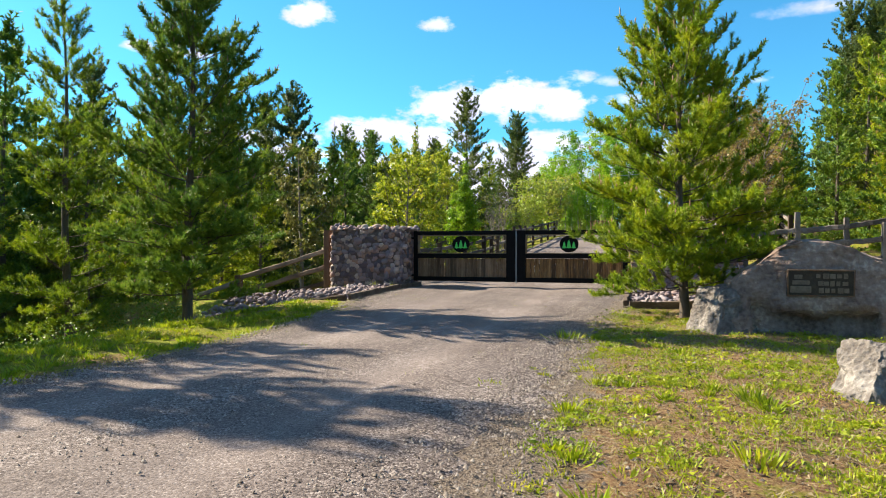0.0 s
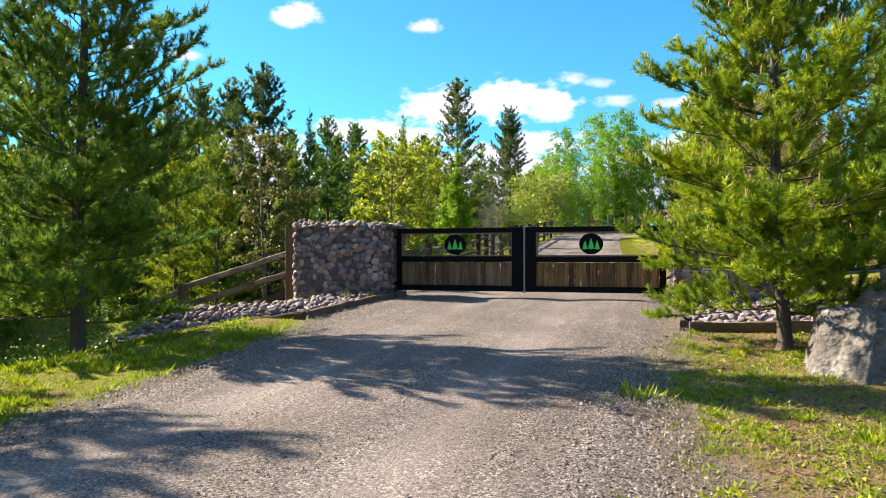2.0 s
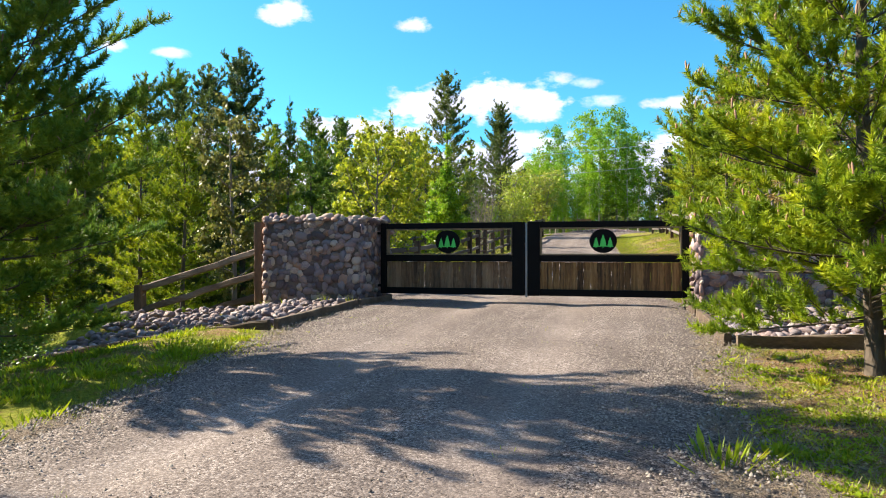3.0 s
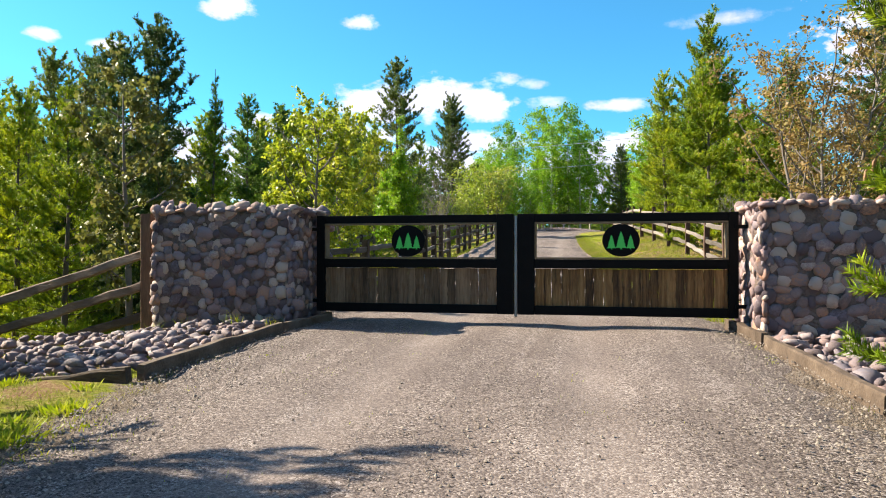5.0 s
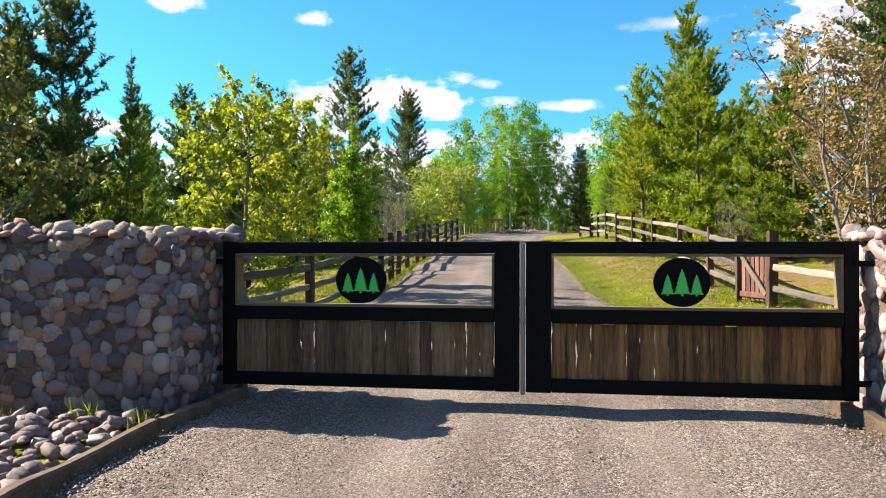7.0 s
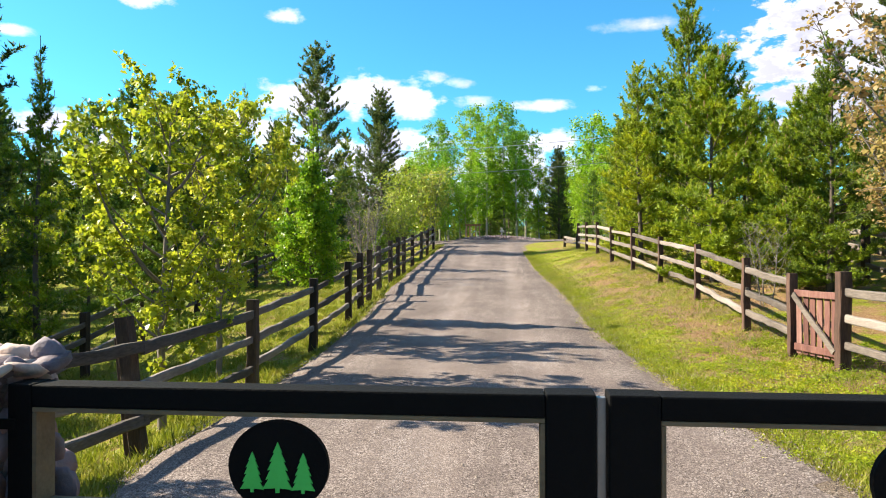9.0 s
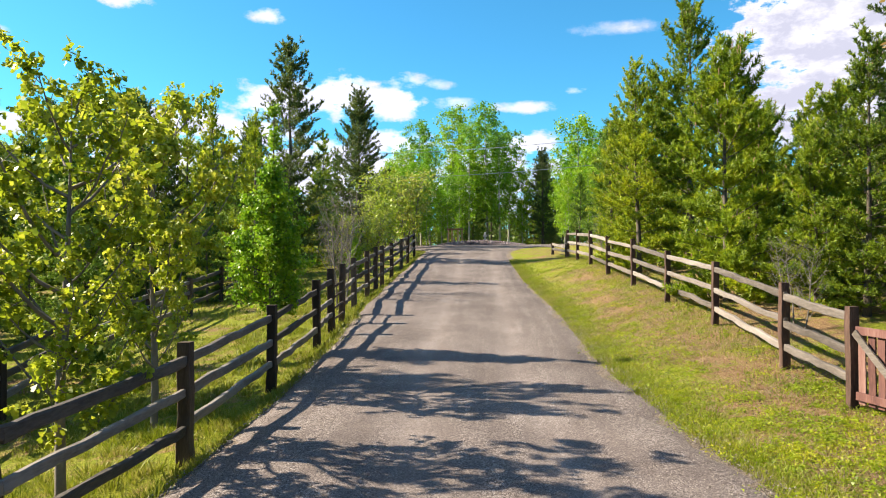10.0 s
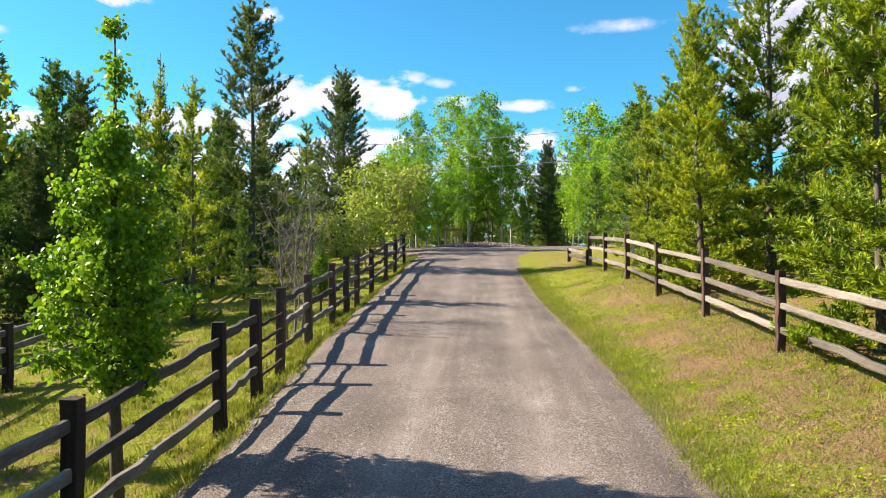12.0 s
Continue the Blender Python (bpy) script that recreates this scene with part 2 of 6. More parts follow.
M_RAIL_DARK = material("dark_rail", [(0.036, 0.029, 0.026), (0.105, 0.086, 0.077), (0.23, 0.20, 0.185)], 4, 45, 0.85, 0.5, 0.5, 0, 0.6, (1.2, 0.25, 1.2))
M_RAIL_BROWN = material("brown_split_rail", [(0.06, 0.038, 0.03), (0.16, 0.105, 0.08), (0.28, 0.21, 0.17)], 4, 45, 0.85, 0.5, 0.5, 0, 0.7, (0.25, 1.2, 1.2))
M_TIMBER = material("landscape_timber", [(0.038, 0.025, 0.019), (0.102, 0.072, 0.053), (0.187, 0.140, 0.106)], 4, 45, 0.9, 0.6, 0.5, 0, 0.3, (0.4, 1.2, 1.2))
M_REDWOOD = material("red_stained_board", [(0.068, 0.027, 0.024), (0.145, 0.064, 0.053), (0.238, 0.136, 0.115)], 6, 45, 0.8, 0.4, 0.5, 0, 0.5, (1.5, 1.5, 0.2))
M_ROCK = material("pale_rock", [(0.051, 0.043, 0.039), (0.106, 0.089, 0.082), (0.162, 0.143, 0.132), (0.281, 0.255, 0.238)], 3.0, 22, 0.9, 0.9, 0.8, dist=0.04)
M_PLAQUE = material("bronze_plaque", [(0.022, 0.016, 0.012), (0.075, 0.058, 0.045)], 14, 60, 0.6, 0.5, metal=0.2)
M_LETTER = material("plaque_relief", [(0.085, 0.064, 0.048), (0.24, 0.195, 0.155)], 14, 60, 0.6, 0.4, metal=0.1)
M_GRASS = material("grass_blades", [(0.086, 0.123, 0.006), (0.166, 0.203, 0.011), (0.258, 0.258, 0.031), (0.307, 0.258, 0.092)], 0.9, 4, 0.5, 0, 0.5, 0.4, 0, per_island=0.45)
M_STRAW = material("dry_straw", [(0.197, 0.144, 0.079), (0.328, 0.262, 0.157)], 2, 9, 0.7, 0, 0.4, 0.2, 0, per_island=0.6)
M_WEED = material("weed_leaves", [(0.110, 0.172, 0.006), (0.262, 0.335, 0.009), (0.46, 0.43, 0.022)], 1.6, 7, 0.5, 0, 0.7, 0.4, 0, per_island=0.4)
M_PEBBLE = material("pebbles", [(0.057, 0.044, 0.038), (0.129, 0.105, 0.090), (0.190, 0.156, 0.133), (0.274, 0.236, 0.205)], 2, 60, 0.85, 0, 0.2, 0, 0, per_island=1.0)
M_CONCRETE = material("pale_stone", [(0.36, 0.34, 0.31), (0.50, 0.48, 0.45)], 6, 60, 0.85, 0.3)
M_CABLE = material("cable", [(0.30, 0.31, 0.32), (0.36, 0.37, 0.38)], 6, 60, 0.5, 0)


def ground_material():
    """Grass, dry grass and bare soil in patches."""
    m = bpy.data.materials.new("meadow")
    m.use_nodes = True
    nodes, links = m.node_tree.nodes, m.node_tree.links
    bsdf = nodes["Principled BSDF"]
    pos = nodes.new("ShaderNodeNewGeometry").outputs["Position"]

    def noisy(sc, detail=6.0, rough=0.6):
        n = nodes.new("ShaderNodeTexNoise")
        n.inputs["Scale"].default_value, n.inputs["Detail"].default_value, n.inputs["Roughness"].default_value = sc, detail, rough
        links.new(pos, n.inputs["Vector"])
        return n.outputs["Fac"]

    def ramp(src, stops):
        n = nodes.new("ShaderNodeValToRGB")
        links.new(src, n.inputs[0])
        while len(n.color_ramp.elements) < len(stops):
            n.color_ramp.elements.new(0.5)
        for e, (p, c) in zip(n.color_ramp.elements, stops):
            e.position, e.color = p, (*c, 1)
        return n.outputs[0]

    def mix(fac, a, b):
        n = nodes.new("ShaderNodeMix")
        n.data_type = "RGBA"
        links.new(fac, n.inputs["Factor"])
        links.new(a, n.inputs["A"])
        links.new(b, n.inputs["B"])
        return n.outputs["Result"]

    grass = ramp(noisy(17.0, 10, 0.85), [(0.30, (0.038, 0.053, 0.006)), (0.45, (0.138, 0.169, 0.011)), (0.58, (0.262, 0.262, 0.031)), (0.70, (0.312, 0.287, 0.075))])
    soil = ramp(noisy(34.0, 10, 0.9), [(0.34, (0.024, 0.013, 0.007)), (0.45, (0.160, 0.082, 0.048)), (0.55, (0.300, 0.200, 0.102)), (0.64, (0.490, 0.400, 0.220))])
    stones = ramp(noisy(85.0, 6, 0.9), [(0.42, (0.048, 0.035, 0.029)), (0.5, (0.172, 0.132, 0.108)), (0.58, (0.344, 0.284, 0.232))])
    dry = nodes.new("ShaderNodeAttribute")
    dry.attribute_name = "dry"
    near = nodes.new("ShaderNodeAttribute")
    near.attribute_name = "near_road"

    def mth(op, a, b):
        n = nodes.new("ShaderNodeMath")
        n.operation = op
        for i, v in enumerate((a, b)):
            if isinstance(v, (int, float)):
                n.inputs[i].default_value = v
            else:
                links.new(v, n.inputs[i])
        return n.outputs[0]

    level = mth("ADD", mth("ADD", mth("MULTIPLY", noisy(0.8, 7, 0.7), 0.7), mth("MULTIPLY", noisy(4.5, 7, 0.7), 0.5)), mth("MULTIPLY", dry.outputs["Fac"], 0.17))
    patch = ramp(level, [(0.62, (0, 0, 0)), (0.74, (1, 1, 1))])
    creep = ramp(mth("ADD", mth("MULTIPLY", noisy(5.0, 8, 0.8), 0.8), mth("MULTIPLY", near.outputs["Fac"], 0.55)), [(0.60, (0, 0, 0)), (0.68, (1, 1, 1))])
    patch_colour = mix(creep, mix(patch, grass, soil), stones)
    links.new(patch_colour, bsdf.inputs["Base Color"])
    bsdf.inputs["Roughness"].default_value = 0.95
    bsdf.inputs["Specular IOR Level"].default_value = 0.1
    b = nodes.new("ShaderNodeBump")
    b.inputs["Strength"].default_value, b.inputs["Distance"].default_value = 0.9, 0.06
    links.new(noisy(22.0, 9, 0.8), b.inputs["Height"])
    links.new(b.outputs[0], bsdf.inputs["Normal"])
    return m


def gravel_material():
    """Grey crushed gravel: single stones, dusty wheel tracks, damp patches."""
    m = bpy.data.materials.new("gravel")
    m.use_nodes = True
    nodes, links = m.node_tree.nodes, m.node_tree.links
    bsdf = nodes["Principled BSDF"]
    pos = nodes.new("ShaderNodeNewGeometry").outputs["Position"]
    vor = nodes.new("ShaderNodeTexVoronoi")
    vor.inputs["Scale"].default_value = 68.0
    links.new(pos, vor.inputs["Vector"])
    bw = nodes.new("ShaderNodeSeparateColor")
    links.new(vor.outputs["Color"], bw.inputs[0])
    vor2 = nodes.new("ShaderNodeTexVoronoi")
    vor2.inputs["Scale"].default_value = 160.0
    links.new(pos, vor2.inputs["Vector"])
    bw2 = nodes.new("ShaderNodeSeparateColor")
    links.new(vor2.outputs["Color"], bw2.inputs[0])
    big = nodes.new("ShaderNodeTexNoise")
    big.inputs["Scale"].default_value, big.inputs["Detail"].default_value = 0.8, 6
    links.new(pos, big.inputs["Vector"])
    fine = nodes.new("ShaderNodeTexNoise")
    fine.inputs["Scale"].default_value, fine.inputs["Detail"].default_value, fine.inputs["Roughness"].default_value = 55, 8, 0.8
    links.new(pos, fine.inputs["Vector"])

    def mth(op, a, b):
        n = nodes.new("ShaderNodeMath")
        n.operation = op
        for i, v in enumerate((a, b)):
            if isinstance(v, (int, float)):
                n.inputs[i].default_value = v
            else:
                links.new(v, n.inputs[i])
        return n.outputs[0]

    along_drive = nodes.new("ShaderNodeMapping")
    along_drive.inputs["Scale"].default_value = (5.0, 0.35, 1.0)
    links.new(pos, along_drive.inputs["Vector"])
    streak = nodes.new("ShaderNodeTexNoise")
    streak.inputs["Scale"].default_value, streak.inputs["Detail"].default_value = 1.0, 5
    links.new(along_drive.outputs[0], streak.inputs["Vector"])
    track = nodes.new("ShaderNodeAttribute")
    track.attribute_name = "track"
    loose = mth("SUBTRACT", mth("ADD", 0.55, mth("MULTIPLY", mth("SUBTRACT", streak.outputs["Fac"], 0.5), 1.2)), mth("MULTIPLY", track.outputs["Fac"], 0.30))
    loose = mth("MINIMUM", mth("MAXIMUM", loose, 0.35), 1.15)
    specks = mth("ADD", mth("MULTIPLY", mth("SUBTRACT", bw.outputs[0], 0.5), 0.75), mth("MULTIPLY", mth("SUBTRACT", bw2.outputs[0], 0.5), 0.80))
    f = mth("ADD", mth("ADD", 0.50, mth("MULTIPLY", specks, loose)), mth("MULTIPLY", mth("SUBTRACT", big.outputs["Fac"], 0.40), 0.45))
    f = mth("ADD", f, mth("MULTIPLY", mth("SUBTRACT", fine.outputs["Fac"], 0.5), 1.1))
    f = mth("ADD", f, mth("ADD", mth("MULTIPLY", track.outputs["Fac"], 0.11), mth("MULTIPLY", mth("SUBTRACT", streak.outputs["Fac"], 0.5), 0.15)))
    ramp = nodes.new("ShaderNodeValToRGB")
    links.new(f, ramp.inputs[0])
    for p, c in ((0.5, (0.123, 0.098, 0.092)), (0.75, (0.196, 0.160, 0.148))):
        e = ramp.color_ramp.elements.new(p)
        e.color = (*c, 1)
    ramp.color_ramp.elements[0].position, ramp.color_ramp.elements[0].color = 0.18, (0.032, 0.025, 0.024, 1)
    ramp.color_ramp.elements[-1].color = (0.38, 0.33, 0.315, 1)
    links.new(ramp.outputs[0], bsdf.inputs["Base Color"])
    bsdf.inputs["Roughness"].default_value = 0.95
    bsdf.inputs["Specular IOR Level"].default_value = 0.15
    b = nodes.new("ShaderNodeBump")
    b.inputs["Strength"].default_value, b.inputs["Distance"].default_value = 0.3, 0.010
    h = mth("ADD", mth("MULTIPLY", vor.outputs["Distance"], -1.2), mth("MULTIPLY", fine.outputs["Fac"], 0.5))
    links.new(h, b.inputs["Height"])
    links.new(b.outputs[0], bsdf.inputs["Normal"])
    return m


M_MEADOW, M_GRAVEL = ground_material(), gravel_material()


# ---- builders ----
def raw(name, verts, faces, mat=None, smooth=False):
    me = bpy.data.meshes.new(name)
    me.from_pydata([tuple(v) for v in verts], [], [tuple(f) for f in faces])
    if mat:
        me.materials.append(mat)
    if smooth:
        me.polygons.foreach_set("use_smooth", np.ones(len(me.polygons), bool))
    return me


def soup(name, tris, mat, smooth=False):
    """One mesh of loose triangles or polygons: tris is an array (n, k, 3)."""
    n, k = tris.shape[:2]
    me = bpy.data.meshes.new(name)
    me.vertices.add(n * k)
    me.vertices.foreach_set("co", np.ascontiguousarray(tris, dtype=np.float32).ravel())
    me.loops.add(n * k)
    me.loops.foreach_set("vertex_index", np.arange(n * k, dtype=np.int32))
    me.polygons.add(n)
    me.polygons.foreach_set("loop_start", np.arange(0, n * k, k, dtype=np.int32))
    me.polygons.foreach_set("loop_total", np.full(n, k, dtype=np.int32))
    me.materials.append(mat)
    me.update(calc_edges=True)
    return me


def packed(name, verts, faces, mat, smooth=True):
    """One mesh from an array of verts (m, n, 3) that repeat one list of faces (f, k)."""
    m, n = verts.shape[:2]
    faces = np.asarray(faces)
    allf = (faces[None] + (np.arange(m) * n)[:, None, None]).reshape(-1, faces.shape[1])
    me = bpy.data.meshes.new(name)
    me.vertices.add(m * n)
    me.vertices.foreach_set("co", np.ascontiguousarray(verts, dtype=np.float32).ravel())
    me.loops.add(allf.size)
    me.loops.foreach_set("vertex_index", allf.astype(np.int32).ravel())
    me.polygons.add(len(allf))
    k = faces.shape[1]
    me.polygons.foreach_set("loop_start", np.arange(0, allf.size, k, dtype=np.int32))
    me.polygons.foreach_set("loop_total", np.full(len(allf), k, dtype=np.int32))
    if smooth:
        me.polygons.foreach_set("use_smooth", np.ones(len(allf), bool))
    me.materials.append(mat)
    me.update(calc_edges=True)
    return me


def part(name, mesh, mat, parent, label="", m=None):
    """Link a mesh or bmesh as one object under a thing or a part; m: its pose in the parent's space."""
    if isinstance(mesh, bmesh.types.BMesh):
        me = bpy.data.meshes.new(name)
        mesh.to_mesh(me)
        mesh.free()
        mesh = me
    if mat and not mesh.materials:
        mesh.materials.append(mat)
    ob = new(name, mesh)
    ob.parent = parent
    if m is not None:
        ob.matrix_basis = m
    return tagged(ob, label)


def thing(name, m, label, category, group="", kind=""):
    ob = new(name)
    ob.empty_display_size = 0.2
    ob.matrix_basis = m
    return tagged(ob, label, category, group, kind)


def beam(p, q, w, h, up=(0, 0, 1), wear=0.006, seed=0, cuts=5, round_it=0.25):
    """A worn, slightly wavy squared timber from p to q, with chamfered edges."""
    rng = np.random.default_rng(seed)
    p, q = Vector(p), Vector(q)
    ax = (q - p).normalized()
    side = ax.cross(Vector(up))
    if side.length < 1e-4:
        side = Vector((1, 0, 0))
    side.normalize()
    top = side.cross(ax).normalized()
    c = round_it
    ring = [(-1, -1 + c), (-1, 1 - c), (-1 + c, 1), (1 - c, 1), (1, 1 - c), (1, -1 + c), (1 - c, -1), (-1 + c, -1)]
    verts, faces = [], []
    for i in range(cuts + 1):
        f = i / cuts
        off = side * rng.normal(0, wear) + top * rng.normal(0, wear)
        if i in (0, cuts):
            off = off * 0.3
        s = 1 + rng.normal(0, 0.04)
        for a, b in ring:
            verts.append(p + (q - p) * f + off + side * (a * w / 2 * s + rng.normal(0, wear * 0.35)) + top * (b * h / 2 * s + rng.normal(0, wear * 0.35)))
    n = len(ring)
    for i in range(cuts):
        for j in range(n):
            faces.append((i * n + j, i * n + (j + 1) % n, (i + 1) * n + (j + 1) % n, (i + 1) * n + j))
    faces.append(tuple(range(n))[::-1])
    faces.append(tuple(cuts * n + j for j in range(n)))
    me = raw("beam", verts, faces)
    return me


def tube_rings(points, radii, sides=7, rng=None, rough=0.0):
    """Verts and faces of a tapered tube along points."""
    verts, faces = [], []
    pts = [Vector(p) for p in points]
    for i, (p, r) in enumerate(zip(pts, radii)):
        d = (pts[min(i + 1, len(pts) - 1)] - pts[max(i - 1, 0)]).normalized()
        a = d.cross(Vector((0.31, 0.95, 0.05)) if abs(d.z) > 0.7 else Vector((0, 0, 1))).normalized()
        b = d.cross(a)
        for k in range(sides):
            t = 2 * math.pi * k / sides
            rr = r * (1 + (rng.normal(0, rough) if rng is not None and rough else 0))
            verts.append(p + a * (rr * math.cos(t)) + b * (rr * math.sin(t)))
    for i in range(len(pts) - 1):
        for k in range(sides):
            faces.append((i * sides + k, i * sides + (k + 1) % sides, (i + 1) * sides + (k + 1) % sides, (i + 1) * sides + k))
    return verts, faces


class Tubes:
    """Collects many tubes into one mesh."""

    def __init__(self):
        self.v, self.f = [], []

    def add(self, points, radii, sides=6, rng=None, rough=0.0):
        v, f = tube_rings(points, radii, sides, rng, rough)
        n = len(self.v)
        self.v += v
        self.f += [tuple(i + n for i in face) for face in f]

    def mesh(self, name, mat):
        return raw(name, self.v, self.f, mat, smooth=True)


def stone_shape(seed, flat=0.75):
    """Verts (26) and triangles (48) of one rounded stone of about unit radius."""
    rng = np.random.default_rng(seed)
    verts = [(0, 0, 1)]
    for lat in (0.62, 0.0, -0.62):
        for k in range(8):
            t = 2 * math.pi * (k + 0.5 * (lat == 0)) / 8
            c = math.sqrt(1 - lat * lat)
            verts.append((c * math.cos(t), c * math.sin(t), lat))
    verts.append((0, 0, -1))
    v = np.array(verts)
    ph = rng.uniform(0, 6.28, 6)
    w = rng.normal(0, 1.3, (6, 3))
    bumpy = 1 + 0.115 * np.sin(v @ w.T + ph).sum(1)
    v = v * bumpy[:, None]
    # squarish: pebbles are flattened on some sides
    v = np.sign(v) * np.abs(v) ** rng.uniform(0.62, 0.98)
    v[:, 2] *= flat
    f = []
    for k in range(8):
        f.append((0, 1 + k, 1 + (k + 1) % 8))
        f.append((25, 17 + (k + 1) % 8, 17 + k))
        for a, b in ((1, 9), (9, 17)):
            f.append((a + k, b + k, b + (k + 1) % 8))
            f.append((a + k, b + (k + 1) % 8, a + (k + 1) % 8))
    return v, np.array(f)


# ---- lie of the land ----
ALONG = [(-60, -0.9), (-25, -0.5), (-15, -0.37), (-11, -0.33), (-8, -0.31), (-4, -0.18), (-2, -0.11), (0, -0.05), (4, 0.05), (8, 0.17), (12, 0.34), (16, 0.58),
         (20, 0.86), (24, 1.17), (29, 1.62), (35, 2.1), (45, 2.65), (55, 3.0), (65, 3.12), (120, 3.3), (400, 3.5)]
BANK = [(-60, 0), (-4, 0), (2, 0.05), (7, 0.08), (10, 0.28), (13, 0.45), (18, 0.54), (24, 0.62), (31, 0.25), (42, 0.05), (60, 0)]
LEFT_EDGE = [(-60, -30), (-17, -6.0), (-14, -2.9), (-12.3, -1.95), (-11.2, -1.62), (-10, -1.52), (-8.8, -1.58), (-7.6, -1.78), (-6, -1.85), (-5, -2.05), (-4, -2.5), (-1.7, -2.55), (0, -2.5), (1.5, -3.3), (3.6, -3.75), (6.6, -3.5), (9.5, -3.6), (13, -3.75), (15.5, -3.92), (19, -4.05), (24, -4.18), (29, -4.1), (36, -4.2), (44, -4.5), (50, -9), (58, -14)]
RIGHT_EDGE = [(-60, 30), (-19, 12), (-15.5, 3.2), (-12.6, 2.25), (-11, 2.4), (-9, 2.3), (-5, 2.1), (-3.8, 2.6), (-1, 2.55), (0, 2.45), (4, 2.2), (6, 1.85), (11, 1.35), (17, 1.3), (25, 0.75), (32, 0.5), (40, 0.6), (46, 2.0), (50, 6), (58, 10)]


def smooth_table(table):
    xs, ys = (np.array(c, float) for c in zip(*table))

    def at(y):
        y = np.asarray(y, float)
        return sum(np.interp(y + o, xs, ys) for o in (-1.2, -0.6, 0, 0.6, 1.2)) / 5

    return at


along, bank, left_edge, right_edge = (smooth_table(t) for t in (ALONG, BANK, LEFT_EDGE, RIGHT_EDGE))


def height(x, y):
    """Height of the ground."""
    x, y = np.asarray(x, float), np.asarray(y, float)
    z = along(y)
    lip = 3.4 + 0.6 * np.clip((y - 14) / 5, 0, 1)
    fall = np.clip(-x - lip, 0, 9.5) * 0.2
    fall = fall + 0.06 * np.clip(-x - lip, 0, 1)
    fall = fall * (1 - 0.75 * np.exp(-(((y + 1.5) / 0.85) ** 2)))
    fall = fall + np.clip(-x - 4.8, 0, 5) * 0.12 * np.exp(-(((y - 0.6) / 1.6) ** 2))
    fall = fall * (1 - 0.62 * np.clip((y - 6) / 8, 0, 1))
    fall = fall + 0.26 * np.clip((left_edge(y) - x) / 0.55, 0, 1) * np.clip((y - 2.5) / 2, 0, 1) * np.clip((44 - y) / 10, 0, 1)
    far_flat = np.clip((y - 45) / 20, 0, 1)
    near_flat = np.clip((-y - 9) / 6, 0, 1)
    z = z - fall * (1 - far_flat) * (1 - 0.6 * near_flat)
    z = z + bank(y) * np.clip((x - right_edge(y)) / 2.2, 0, 1.15)
    z = z + np.clip(x - 4.2, 0, 8) * 0.09 * np.clip((y + 4.5) / 4, 0, 1) * (1 - far_flat)
    z = z + 0.03 * np.sin(x * 1.3 + 0.7 * y) * np.cos(y * 0.9 - x * 0.4) * np.clip((np.abs(x) - 1.5) / 2, 0, 1)
    return z


def hz(x, y):
    return float(height(x, y))


def tensor(name, xs, ys, mat):
    gx, gy = np.meshgrid(xs, ys)
    gz = height(gx, gy)
    n, m = len(xs), len(ys)
    v = np.stack([gx, gy, gz], -1).reshape(1, -1, 3)
    i, j = np.meshgrid(np.arange(n - 1), np.arange(m - 1))
    a = (j * n + i).ravel()
    return packed(name, v, np.stack([a, a + 1, a + n + 1, a + n], -1), mat)


xs = np.r_[-900, -400, -200, -100, -60, -40, -30, np.arange(-24, -10, 1.0), np.arange(-10, 9, 0.25), np.arange(9, 24, 1.0), 30, 40, 60, 100, 200, 400, 900]
ys = np.r_[-900, -400, -200, -100, -60, -40, -30, np.arange(-24, 40, 0.25), np.arange(40, 70, 1.0), 75, 85, 100, 130, 200, 400, 900]
ground_mesh = tensor("ground", xs, ys, M_MEADOW)
gx, gy = np.meshgrid(xs, ys)
beside = np.maximum(left_edge(gy) - gx, gx - right_edge(gy))
off = gx - right_edge(gy)
bank_dry = (0.28 + 0.68 * np.clip((off - 0.5) / 1.0, 0, 1) - 0.45 * np.clip((off - 3.0) / 1.5, 0, 1)) * (1 - 0.55 * np.clip((gy - 17) / 8, 0, 1))
side_dry = np.where(gx > 0, np.where(gy < 0, 0.95 - 0.65 * np.clip((gx - 6.5) / 4, 0, 1), bank_dry), 0.15)
for key, value in (("near_road", np.exp(-np.clip(beside, 0, 9) / np.where((gx > 0) & (gy < 0), 0.5, 0.22))), ("dry", side_dry)):
    ground_mesh.attributes.new(key, "FLOAT", "POINT").data.foreach_set("value", value.astype(np.float32).ravel())
tagged(new("ground", ground_mesh), "uneven meadow of green and dry yellow grass with bare soil", "ground", kind="structure")

# road: a strip between its two ragged edges, with shallow wheel tracks
ry = np.arange(-40, 57.5, 0.16)
lo, hi = left_edge(ry), right_edge(ry)
wob = lambda k, s: 0.07 * np.sin(ry * 1.3 + s) + 0.05 * np.sin(ry * 4.9 + 2 * s) + np.random.default_rng(k).normal(0, 0.05, len(ry))
lo, hi = lo + wob(3, 0.4), hi + wob(5, 2.1)
cols = 44
fr = np.linspace(0, 1, cols)
X = lo[:, None] + (hi - lo)[:, None] * fr[None]
Y = np.repeat(ry[:, None], cols, 1)
edge = np.minimum(fr, 1 - fr)[None] * (hi - lo)[:, None]
mid = (np.interp(ry, [-20, -8, 0, 10, 60], [0.4, 0.15, 0.0, -0.9, -1.4]))[:, None]
track = np.exp(-(((np.abs(X - mid) - 0.8) / 0.28) ** 2))
Z = height(X, Y) + 0.040 - 0.050 * np.exp(-edge / 0.22) - 0.02 * track + 0.012 * np.sin(X * 3.1 + Y) * np.sin(Y * 1.7)
